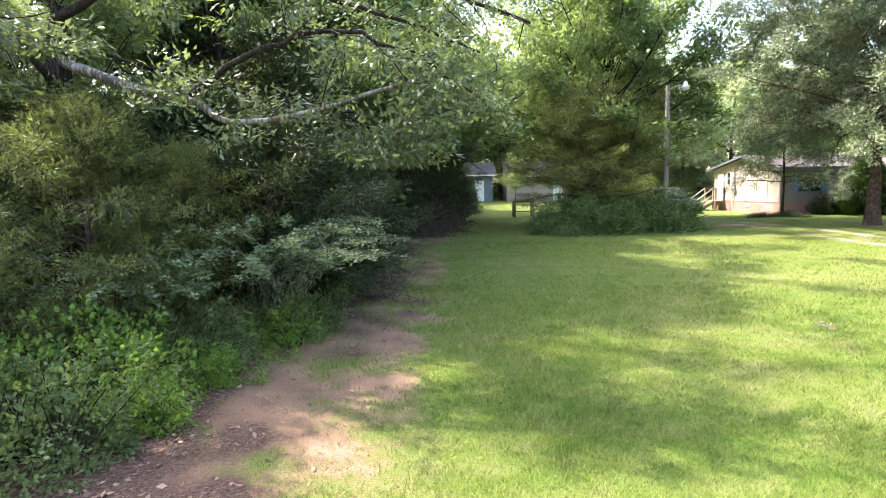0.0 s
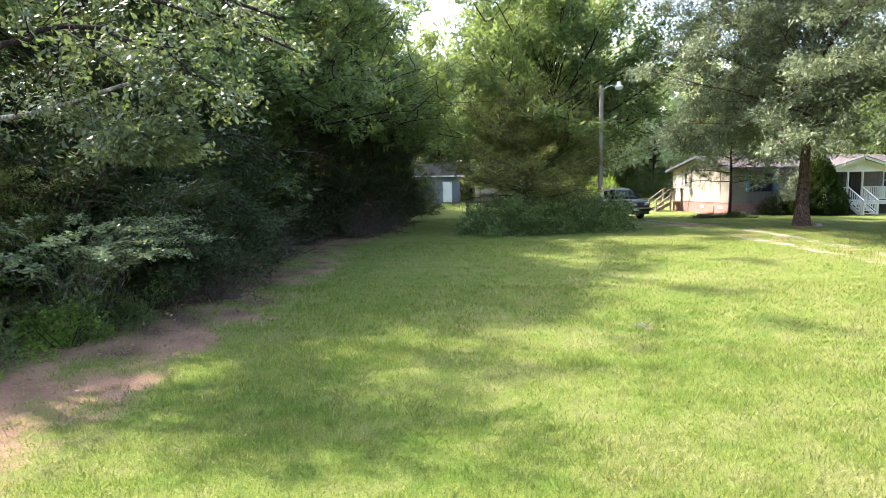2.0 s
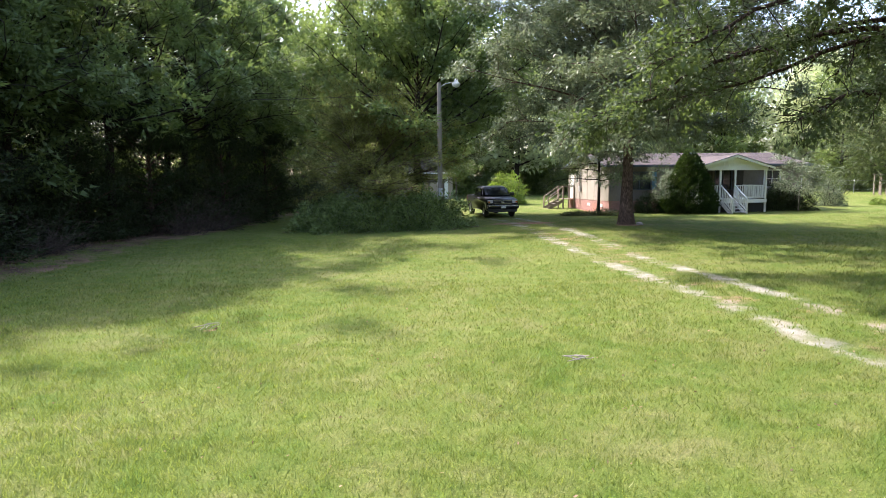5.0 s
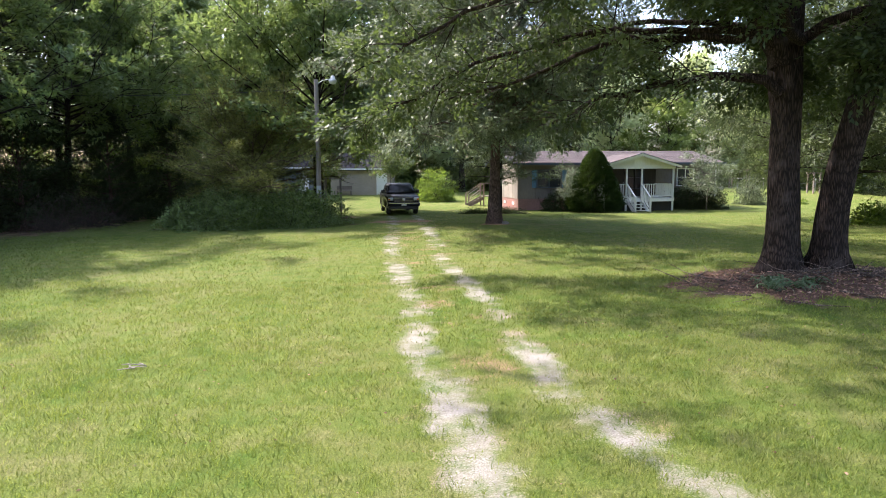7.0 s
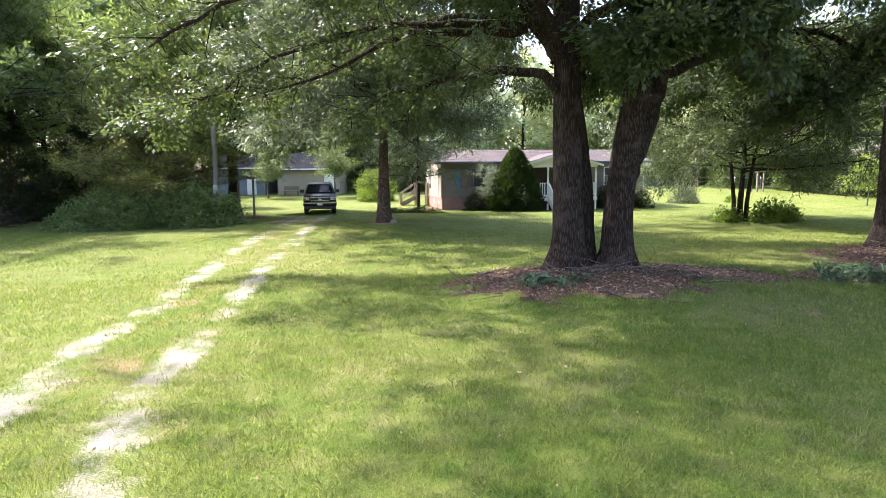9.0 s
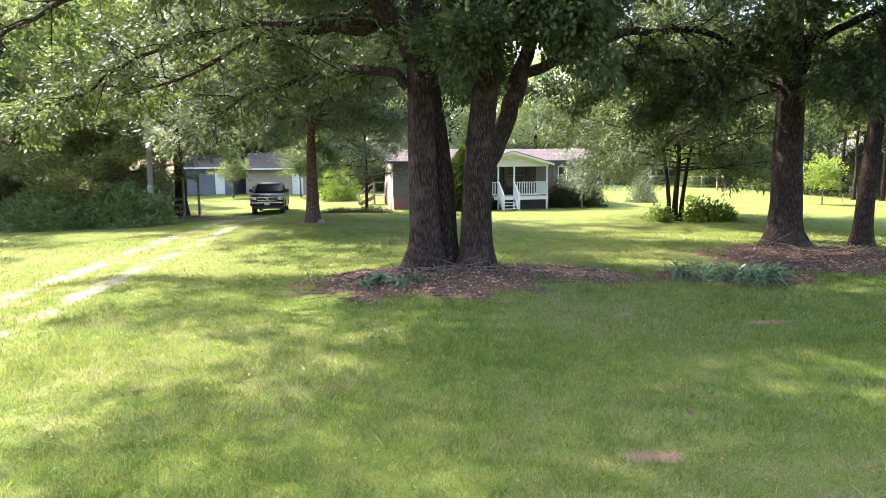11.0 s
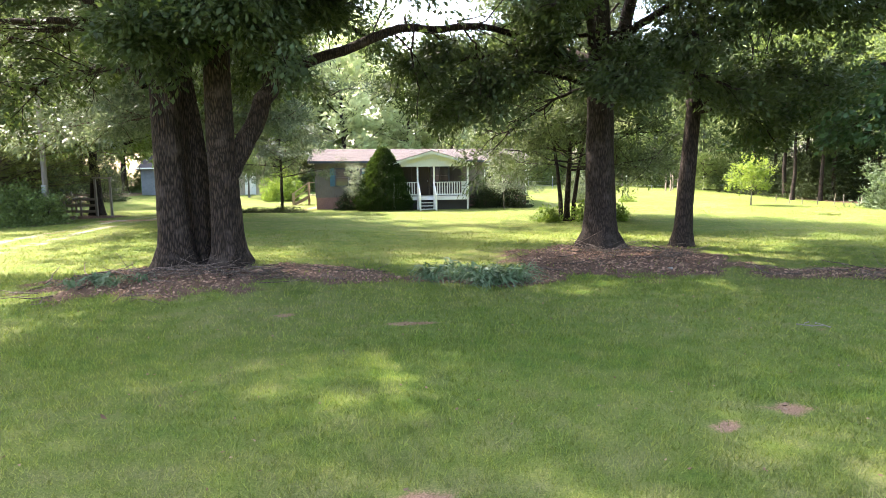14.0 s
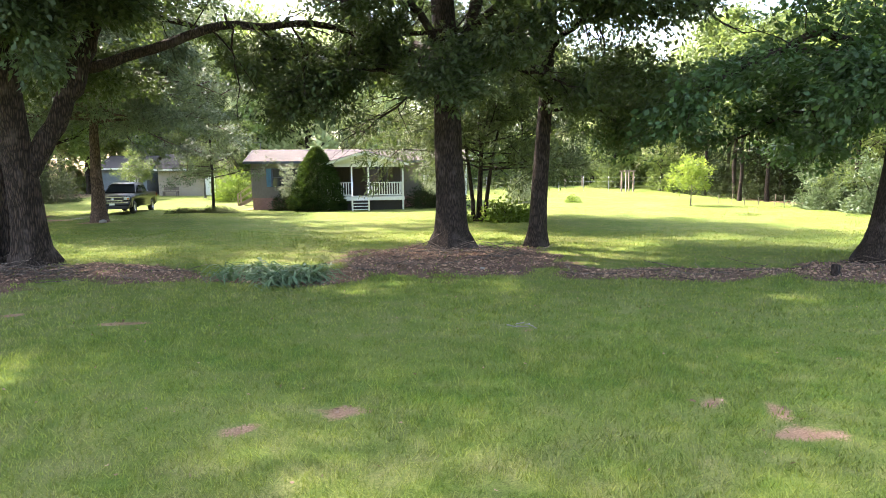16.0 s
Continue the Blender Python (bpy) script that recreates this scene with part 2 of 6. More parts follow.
def part(name, mesh, mat=None, parent=None, label="", m=None):
    """Links a bmesh or a mesh as one object under a thing or a part."""
    if isinstance(mesh, bmesh.types.BMesh):
        me = bpy.data.meshes.new(name)
        mesh.to_mesh(me)
        mesh.free()
    else:
        me = mesh
    if mat and not me.materials:
        me.materials.append(mat)
    ob = new(name, me)
    if parent:
        ob.parent = parent
    if m is not None:
        ob.matrix_basis = m
    if label:
        ob["label"] = label
    return ob


def thing(name, m, label, category, group="", kind=""):
    ob = new(name)
    ob.empty_display_size = 0.2
    ob.matrix_basis = m
    return tagged(ob, label, category, group, kind)


def box(x0, x1, y0, y1, z0, z1, bm=None, bevel=0.0):
    own = bmesh.new()
    vs = [own.verts.new(p) for p in ((x0, y0, z0), (x1, y0, z0), (x1, y1, z0), (x0, y1, z0), (x0, y0, z1), (x1, y0, z1), (x1, y1, z1), (x0, y1, z1))]
    for f in ((3, 2, 1, 0), (4, 5, 6, 7), (0, 1, 5, 4), (1, 2, 6, 5), (2, 3, 7, 6), (3, 0, 4, 7)):
        own.faces.new([vs[i] for i in f])
    if bevel:
        bmesh.ops.bevel(own, geom=own.edges[:], offset=bevel, segments=1, affect="EDGES")
    if bm is None:
        return own
    me = bpy.data.meshes.new("tmp")
    own.to_mesh(me)
    own.free()
    bm.from_mesh(me)
    bpy.data.meshes.remove(me)
    return bm


def beam(a, b, w, d, bm=None, bevel=0.0):
    """A squared bar from a to b, w wide across and d deep."""
    a, b = Vector(a), Vector(b)
    own = box(-w / 2, w / 2, -d / 2, d / 2, 0, (b - a).length, None, bevel)
    q = (b - a).to_track_quat("Z", "Y")
    own.transform(Matrix.Translation(a) @ q.to_matrix().to_4x4())
    if bm is None:
        return own
    me = bpy.data.meshes.new("tmp")
    own.to_mesh(me)
    own.free()
    bm.from_mesh(me)
    bpy.data.meshes.remove(me)
    return bm


def prism(profile, x0, x1, bevel=0.0, seg=1):
    """A (y, z) outline pushed along x."""
    bm = bmesh.new()
    a = [bm.verts.new((x0, y, z)) for y, z in profile]
    b = [bm.verts.new((x1, y, z)) for y, z in profile]
    n = len(profile)
    bm.faces.new(a[::-1])
    bm.faces.new(b)
    for i in range(n):
        bm.faces.new((a[i], a[(i + 1) % n], b[(i + 1) % n], b[i]))
    bmesh.ops.recalc_face_normals(bm, faces=bm.faces[:])
    if bevel:
        bmesh.ops.bevel(bm, geom=bm.edges[:], offset=bevel, segments=seg, affect="EDGES")
    return bm


def lathe(profile, sides=24, axis="Z"):
    """A (radius, height) outline turned round z (or x)."""
    V, F = [], []
    for r, h in profile:
        for i in range(sides):
            a = 2 * math.pi * i / sides
            V.append((r * math.cos(a), r * math.sin(a), h))
    n = len(profile)
    for j in range(n - 1):
        for i in range(sides):
            k = (i + 1) % sides
            F.append((j * sides + i, j * sides + k, (j + 1) * sides + k, (j + 1) * sides + i))
    V = np.array(V)
    if axis == "X":
        V = V[:, [2, 0, 1]]
    return V, np.array(F)


def tube(points, radii, sides=8, rough=0.0, rng=None):
    """A tapered round bar along a bent line; returns places and faces."""
    P, R = np.asarray(points, float), np.asarray(radii, float)
    T = np.gradient(P, axis=0)
    T /= np.linalg.norm(T, axis=1, keepdims=True) + 1e-9
    ref = np.array([0.31, 0.95, 0.05]) if abs(T[0, 2]) > 0.5 else np.array([0.05, 0.1, 1.0])
    A = np.cross(T, ref)
    A /= np.linalg.norm(A, axis=1, keepdims=True) + 1e-9
    B = np.cross(T, A)
    ang = np.linspace(0, 2 * math.pi, sides, endpoint=False)
    rr = R[:, None] * np.ones((1, sides))
    if rough and rng is not None:
        lobes = 1 + rough * (np.sin(ang * 3 + rng.uniform(0, 6)) * 0.5 + np.sin(ang * 5 + rng.uniform(0, 6)) * 0.5)
        rr = rr * (1 + (lobes - 1)[None, :]) * (1 + rng.normal(0, rough * 0.15, rr.shape))
    V = P[:, None, :] + rr[:, :, None] * (np.cos(ang)[None, :, None] * A[:, None, :] + np.sin(ang)[None, :, None] * B[:, None, :])
    n = len(P)
    i, j = np.meshgrid(np.arange(n - 1), np.arange(sides), indexing="ij")
    k = (j + 1) % sides
    F = np.stack([i * sides + j, i * sides + k, (i + 1) * sides + k, (i + 1) * sides + j], -1).reshape(-1, 4)
    return V.reshape(-1, 3), F


def join(pieces):
    V, F, o = [], [], 0
    for v, f in pieces:
        V.append(v)
        F.append(np.asarray(f) + o)
        o += len(v)
    return np.concatenate(V), np.concatenate(F)


def unit(a):
    return a / (np.linalg.norm(a, axis=-1, keepdims=True) + 1e-9)


def clumped(rng, tp, td, idx, spread, per, tight, droop, rise=0.9, flatten=0.5):
    """Leaves gathered in sprays of about `per` round twig places: their bases, ways and blade facings."""
    n = len(idx)
    k = max(1, n // per)
    c = rng.permutation(idx)[:k]
    C = tp[c] + rng.normal(0, 1, (k, 3)) * (1, 1, 0.7) * np.broadcast_to(spread, (n,))[:k, None]
    way = unit(td[c] * 0.7 + rng.normal(0, 0.5, (k, 3)) + (0, 0, -droop))
    face = unit(rng.normal(0, 0.45, (k, 3)) + (0, 0, rise))
    g = np.minimum(np.arange(n) // per, k - 1)
    off = rng.normal(0, tight, (n, 3))
    off -= face[g] * (off * face[g]).sum(1, keepdims=True) * flatten
    return C[g] + off, way[g] + off / tight * 0.45 + rng.normal(0, 0.3, (n, 3)), unit(face[g] + rng.normal(0, 0.35, (n, 3)))


def leaf_cards(P, D, size, aspect, rng, fold=0.12, name="leaves", mat=None, small=False, face=None):
    """One folded, pointed blade a leaf: base P, way D, length size."""
    n = len(P)
    D = unit(D)
    S = unit(np.cross(D, rng.normal(0, 1, (n, 3)) if face is None else face))
    N = np.cross(D, S)
    size = np.broadcast_to(np.asarray(size, float), (n,))[:, None]
    w = size * aspect * 0.5
    if small:
        V = np.stack([P - S * w, P + S * w, P + D * size], 1).reshape(-1, 3)
        return np_mesh(name, V, np.arange(n * 3).reshape(n, 3), mat)
    mid = P + D * size * rng.uniform(0.4, 0.6, (n, 1))
    V = np.stack([P, mid + S * w + N * size * fold, P + D * size, mid - S * w + N * size * fold], 1).reshape(-1, 3)
    F = np.arange(n * 4).reshape(n, 4)
    return np_mesh(name, V, F, mat)


def bent(rng, start, way, length, segs, lift=0.0, wander=0.12):
    """A branch line that wanders and lifts (or droops) on its way."""
    p, d = np.array(start, float), unit(np.array(way, float))
    pts = [p.copy()]
    for _ in range(segs):
        d = unit(d + rng.normal(0, wander, 3) + np.array([0, 0, lift]))
        p = p + d * length / segs
        pts.append(p.copy())
    return np.array(pts)


def offshoots(rng, line, r0, count, length, lift, first=0.25, spray=6, flat=0.5):
    """Side branches along a limb: their tubes, and the twig places and ways for leaves."""
    tubes, tp, td = [], [], []
    n = len(line) - 1
    for k in range(count):
        s = first + (1 - first) * (k + rng.uniform(0, 1)) / count
        i = min(int(s * n), n - 1)
        a = line[i] + (line[i + 1] - line[i]) * (s * n - i)
        d = unit(line[i + 1] - line[i])
        side = unit(np.cross(d, [0, 0, 1.0])) * (1 if k % 2 else -1)
        way = d * rng.uniform(0.3, 0.9) + side * rng.uniform(0.4, 1.1) + np.array([0, 0, 1]) * rng.normal(0.05, flat)
        L = length * (1 - 0.45 * s) * rng.uniform(0.6, 1.25)
        q = bent(rng, a, way, L, 4, lift, 0.2)
        tubes.append(tube(q, np.linspace(r0 * 0.35, r0 * 0.06, 5) + 0.004, 3))
        u = rng.uniform(0.15, 1.0, spray) * 4
        j = np.minimum(u.astype(int), 3)
        tp.append(q[j] + (q[j + 1] - q[j]) * (u - j)[:, None])
        td.append(unit(q[j + 1] - q[j]))
    return tubes, np.concatenate(tp), np.concatenate(td)


def tree_meshes(seed, H, r, cb, R, limbs, leaves, size, mat, bark, shape="round", lift=0.05, droop=0.2, spread=0.3, aspect=0.5, subs=7, sub_len=0.42, lean=(0, 0), sides=10, climb=0.35, vary=0.3, flat=0.5, twigs=True, coarse=99.0, small=False, per=10, tight=None, gaps=0.0, rise=0.9):
    """Trunk mesh and crown mesh of one tree standing at the origin."""
    rng = np.random.default_rng(seed)
    n = 12
    top = {"cone": 0.93, "column": 0.74}.get(shape, 0.52)
    z = np.linspace(0, top * H, n)
    trunk = np.stack([lean[0] * z / H + np.cumsum(rng.normal(0, 0.012 * H / 6, n)), lean[1] * z / H + np.cumsum(rng.normal(0, 0.012 * H / 6, n)), z - 0.15], 1)
    trunk[0, :2] = 0
    trunk = np.insert(trunk, 1, trunk[0] * 0.6 + trunk[1] * 0.4, 0)
    trunk = np.insert(trunk, 1, trunk[0] * 0.7 + trunk[1] * 0.3, 0)
    zz = trunk[:, 2] + 0.15
    rad = r * (1 - 0.85 * zz / (top * H)) + r * 0.65 * np.exp(-zz / (r * 1.3))
    pieces = [tube(trunk, rad, sides, 0.06, rng)]
    tp, td = [], []
    for i in range(limbs):
        t = (i + rng.uniform(0, 0.8)) / limbs
        h = cb + (top * H - cb) * t
        if shape == "cone":
            L = R * (1.02 - t) * rng.uniform(0.8, 1.1) + 0.15
        elif shape == "column":
            L = R * (0.75 + 0.25 * math.sin(3.1 * t)) * (1 - 0.6 * max(0, t - 0.6) / 0.4) * rng.uniform(0.8, 1.15)
        else:
            tilt = climb * 0.5 + (1.3 - climb * 0.5) * t ** 1.3
            L = rng.uniform(1 - vary, 1 + 0.3 * vary) / math.sqrt((math.cos(tilt) / R) ** 2 + (math.sin(tilt) / (H - h)) ** 2)
        az = i * 2.399 + rng.uniform(-0.4, 0.4)
        e = {"cone": climb, "column": climb * 0.4 + (1.25 - climb * 0.4) * t ** 1.6}.get(shape, climb * 0.5 + (1.3 - climb * 0.5) * t ** 1.3)
        at = np.array([np.interp(h, zz, trunk[:, k]) for k in range(3)])
        way = (math.cos(az) * math.cos(e), math.sin(az) * math.cos(e), math.sin(e))
        line = bent(rng, at, way, L, 6, lift, 0.1)
        r0 = max(0.012, np.interp(h, zz, rad) * 0.45)
        pieces.append(tube(line, np.linspace(r0, r0 * 0.15, 7), 5))
        tb, p, d = offshoots(rng, line, r0, subs, L * sub_len, lift * 0.6, 0.2, 7, flat)
        if twigs:
            pieces += tb
        tp.append(p), td.append(d)
    tp, td = np.concatenate(tp), np.concatenate(td)
    full = np.flatnonzero(np.repeat(rng.uniform(0, 1, len(tp) // 7 + 1) > gaps, 7)[:len(tp)])
    P, D, face = clumped(rng, tp, td, rng.choice(full, leaves), spread * 0.8, per, tight or size * 0.75, droop, rise)
    P[:, 2] = np.maximum(P[:, 2], 0.12)
    V, F = join(pieces)
    return np_mesh("trunk", V, F, bark, True), leaf_cards(P, D, size * rng.uniform(0.6, 1.3, leaves) * np.where(P[:, 2] > coarse, 1.5, 1.0), aspect, rng, 0.12, "crown", mat, small, face)


def plant_tree(name, meshes, x, y, label, turn=0.0, scale=1.0, group="", tilt=0.0):
    ob = thing(name, pose(x, y, float(gz(x, y)) - 0.03, tilt, 0, turn), label, "tree", group)
    ob.scale = (scale, scale, scale)
    part("trunk", meshes[0], None, ob)
    part("crown", meshes[1], None, ob)
    return ob


def bush_mesh(seed, rx, ry, h, leaves, size, mat, aspect=0.5, rough=0.25, stems=14, up=0.3, low=0.05, small=False):
    """A rounded bush: stems from the ground, leaves thick in its outer shell."""
    rng = np.random.default_rng(seed)
    tubes = []
    for i in range(stems):
        a = rng.uniform(0, 2 * math.pi)
        k = rng.uniform(0.3, 0.85)
        line = bent(rng, (rng.normal(0, rx * 0.25), rng.normal(0, ry * 0.25), -0.05), (math.cos(a) * k * rx, math.sin(a) * k * ry, h * 0.9), math.hypot(k * (rx + ry) / 2, h * 0.85), 5, 0.0, 0.12)
        tubes.append(tube(line, np.linspace(0.018, 0.005, 6), 4))
    knots = rng.normal(0, 1, (60, 3))
    knots = unit(knots)
    bump = rng.uniform(1 - rough, 1 + rough, 60)
    q = unit(rng.normal(0, 1, (leaves, 3)))
    q[:, 2] = np.abs(q[:, 2]) * 1.0 - 0.08
    near = np.argmax(q @ knots.T, 1)
    rad = bump[near] * rng.uniform(0, 1, leaves) ** 0.3
    C = q * rad[:, None] * np.array([rx, ry, h])
    P, D, face = clumped(rng, C, q + np.array([0, 0, up]), np.arange(leaves), 0.0, 8, size * 0.8, 0.1, 0.7)
    P[:, 2] = np.maximum(P[:, 2], low * h * rng.uniform(0, 1.5, leaves))
    V, F = join(tubes)
    return np_mesh("stems", V, F, DARK_BARK, True), leaf_cards(P, D, size * rng.uniform(0.6, 1.3, leaves), aspect, rng, 0.12, "foliage", mat, small, face)


def plant_bush(name, meshes, x, y, label, turn=0.0, scale=1.0, group="", category="bush", sz=None):
    ob = thing(name, pose(x, y, float(gz(x, y)) - 0.02, 0, 0, turn), label, category, group)
    ob.scale = (scale, scale, sz or scale)
    part("stem_mass", meshes[0], None, ob)
    part("foliage", meshes[1], None, ob)
    return ob

# ---- ground ----
def step01(a, b, v):
    s = np.clip((v - a) / (b - a), 0, 1)
    return s * s * (3 - 2 * s)


def gz(x, y):
    """Height of the ground."""
    x, y = np.asarray(x, float), np.asarray(y, float)
    z = 0.95 * step01(44, 66, y) * (0.55 + 0.45 * step01(30, 40, x))
    for cx, cy, r, h in ((25.7, 14.4, 2.2, 0.30), (35.6, 18.6, 2.6, 0.18), (19.4, 27.8, 5.0, 0.25), (6.0, 9.5, 6.5, -0.20), (45, 15, 3.0, 0.15), (30, 41, 9, 0.05), (-2.0, 9.5, 2.5, 0.2)):
        z = z + h * np.exp(-((x - cx) ** 2 + (y - cy) ** 2) / (2 * r * r))
    return z + 0.03 * np.sin(x * 0.7 + 1.3) * np.sin(y * 0.55) + 0.012 * np.sin(x * 2.3) * np.sin(y * 1.9 + 0.5)


TRACK_L = [(18.6, -40), (18.2, 2), (18.0, 4.9), (17.6, 7.4), (17.15, 9.5), (17.0, 11.4), (16.5, 14.4), (15.8, 18.7), (15.3, 22.7), (15.0, 26.5), (14.4, 32), (13.7, 37)]
TRACK_R = [(21.0, -40), (20.6, 2), (20.0, 4.6), (19.1, 6.9), (18.7, 9.5), (18.4, 11.9), (17.4, 17.4), (16.9, 22.7), (16.4, 26.4), (15.7, 32), (15.2, 37)]
EDGE_Y, EDGE_X = (-40, 2, 5, 8, 10, 12, 15, 18, 22, 30, 40, 60, 90), (0.7, 0.6, 0.3, -0.2, 0.2, 0.8, 0.3, 0.4, 0.0, 0.6, 0.8, -1.0, -3.0)
BARE = [(27.3, 5.75, 0.32, 0.10), (29.6, 6.1, 0.12, 0.10), (31.1, 5.3, 0.30, 0.12), (34.5, 6.95, 0.30, 0.22), (33.7, 6.5, 0.20, 0.14), (38.5, 6.55, 0.36, 0.2), (38.5, 7.1, 0.25, 0.16), (38.0, 7.3, 0.25, 0.1),
        (7.45, 10.6, 0.24, 0.14), (23.3, 7.85, 0.16, 0.08), (23.94, 7.88, 0.16, 0.1), (36.5, 10.1, 0.2, 0.12), (28.1, 6.66, 0.28, 0.1), (28.5, 10.68, 0.3, 0.14), (36.0, 5.6, 0.25, 0.1), (19.4, 27.5, 0.8, 0.6), (15.0, 30.5, 2.0, 0.8), (30.6, 10.2, 0.5, 0.15), (20.4, 37.8, 0.9, 0.6), (21.0, 43.5, 0.5, 3.0), (36.6, 6.85, 0.14, 0.08), (33.1, 5.6, 0.2, 0.07)]
BEDS = [(25.0, 13.3, 3.0, 2.1), (28.3, 14.3, 1.9, 1.4), (35.2, 16.6, 3.7, 3.0), (40.3, 14.6, 3.2, 1.0), (44.5, 14.2, 3.2, 1.6), (32.0, 14.6, 2.2, 1.2), (8.0, 29.5, 5.0, 1.9), (10.0, 35.5, 2.2, 1.8)]


def line_distance(x, y, line):
    pts = []
    for (a, b), (c, d) in zip(line, line[1:]):
        n = max(2, int(math.hypot(c - a, d - b) / 0.15))
        pts += [(a + (c - a) * i / n, b + (d - b) * i / n) for i in range(n)]
    best = np.full(x.shape, 1e9)
    for a, b in pts:
        best = np.minimum(best, (x - a) ** 2 + (y - b) ** 2)
    return np.sqrt(best)


def wobble(x, y, s, k=0.0):
    return np.sin(x * s + 1.7 * np.sin(y * s * 0.7 + k)) * np.sin(y * s * 1.1 + 1.3 * np.sin(x * s * 0.6 + k * 2))


def masks(x, y):
    """Shares of bare clay, wheel track and leaf litter at places of the plan."""
    edge = np.interp(y, EDGE_Y, EDGE_X) + 0.22 * wobble(x, y, 2.1)
    dirt = (0.62 + 0.22 * wobble(x, y, 1.7, 0.3)) * (1 - step01(-0.5, 1.1, x - edge)) * (1 - 0.22 * step01(8.5, 12, y))
    mid = np.abs(x - 0.5 * (np.interp(y, [p[1] for p in TRACK_L], [p[0] for p in TRACK_L]) + np.interp(y, [p[1] for p in TRACK_R], [p[0] for p in TRACK_R])))
    dirt = np.maximum(dirt, (0.34 + 0.14 * wobble(x, y, 2.0, 0.7)) * (1 - step01(0.8, 2.4, mid)) * (1 - step01(34, 38, y)))
    for cx, cy, rx, ry in BARE:
        rx, ry = rx * 1.05, ry * 1.15
        dirt = np.maximum(dirt, 0.85 * (1 - step01(0.45, 1.2, np.sqrt(((x - cx) / rx) ** 2 + ((y - cy) / ry) ** 2))))
    near = np.maximum(1 - step01(0.12, 0.62, line_distance(x, y, TRACK_L)), (1 - step01(0.1, 0.58, line_distance(x, y, TRACK_R))) * (1.04 + 0.25 * wobble(x, y, 1.3, 2.0)))
    track = near * (0.47 + 0.16 * wobble(x, y, 1.9, 1.0)) * (1 - 0.12 * step01(14, 24, y))
    litter = 0.75 * (1 - step01(-2.6, -1.2, x - edge))
    litter = np.maximum(litter, (0.44 + 0.22 * wobble(x, y, 2.6, 0.5)) * (1 - step01(-0.9, 0.6, x - edge)))
    for cx, cy, rx, ry in BEDS:
        litter = np.maximum(litter, 0.95 * (1 - step01(0.45, 1.25, np.sqrt(((x - cx) / rx) ** 2 + ((y - cy) / ry) ** 2) + 0.16 * wobble(x, y, 2.4) + 0.1 * wobble(x, y, 6.0))))
    wood = np.maximum(step01(56.5, 60, x + 0.25 * np.maximum(0, y - 40)) * (1 - step01(52, 60, y)), step01(66, 70, y))
    return dirt, track, np.maximum(litter, 0.8 * wood)


def ground_axis(a, b, step, far):
    mid = list(np.arange(a, b + step / 2, step))
    lo, hi, d = [], [], step
    v = a
    while v > -far:
        d *= 1.5
        v -= d
        lo.append(v)
    d, v = step, b
    while v < far:
        d *= 1.5
        v += d
        hi.append(v)
    return np.array(lo[::-1] + mid + hi)


gx, gy = ground_axis(-6, 58, 0.25, 900), ground_axis(2.5, 36, 0.25, 900)
GX, GY = np.meshgrid(gx, gy, indexing="ij")
nx, ny = GX.shape
ii, jj = np.meshgrid(np.arange(nx - 1), np.arange(ny - 1), indexing="ij")
gf = np.stack([ii * ny + jj, (ii + 1) * ny + jj, (ii + 1) * ny + jj + 1, ii * ny + jj + 1], -1).reshape(-1, 4)
gme = np_mesh("ground", np.stack([GX.ravel(), GY.ravel(), gz(GX, GY).ravel()], 1), gf, GROUND, True)
for key, val in zip(("dirt", "track", "litter"), masks(GX.ravel(), GY.ravel())):
    gme.attributes.new(key, "FLOAT", "POINT").data.foreach_set("value", val.astype(np.float32))
tagged(new("ground", gme), "mown green lawn with red clay patches and two pale wheel tracks", "ground", kind="structure")


def grass_mesh():
    rng = np.random.default_rng(11)
    V = []
    for y0, y1, x0, x1, dens, h, w in ((3.0, 6.0, -1, 44, 2300, 0.055, 0.0055), (6.0, 9.5, -2, 46, 1400, 0.058, 0.0068), (9.5, 15, -3, 52, 560, 0.06, 0.0105), (15, 25, -4, 56, 160, 0.056, 0.015), (25, 42, -4, 58, 60, 0.038, 0.017)):
        n = int((y1 - y0) * (x1 - x0) * dens)
        x, y = rng.uniform(x0, x1, n), rng.uniform(y0, y1, n)
        dirt, track, litter = masks(x, y)
        clump = 0.72 + 0.28 * wobble(x, y, 5.1, 0.4)
        keep = rng.uniform(0, 1, n) < clump * (1 - 0.93 * np.maximum(step01(0.2, 0.75, dirt), np.maximum(step01(0.15, 0.6, track), step01(0.3, 0.8, litter))))
        x, y = x[keep], y[keep]
        n = len(x)
        a = rng.uniform(0, 2 * math.pi, n)
        hh = h * rng.uniform(0.45, 1.25, n) * (1 + 0.25 * wobble(x, y, 1.1, 0.9))
        tip = rng.normal(0, 0.55, (n, 2)) * hh[:, None]
        base = np.stack([x, y, gz(x, y) - 0.006], 1)
        side = np.stack([np.cos(a), np.sin(a), np.zeros(n)], 1) * (w * rng.uniform(0.6, 1.3, n))[:, None]
        V.append(np.stack([base - side, base + side, base + np.column_stack([tip, hh])], 1).reshape(-1, 3))
    V = np.concatenate(V)
    return np_mesh("grass", V, np.arange(len(V)).reshape(-1, 3), GRASS)


tagged(new("grass", grass_mesh()), "short mown green lawn grass, thinner and drier in places", "grass", kind="stuff")


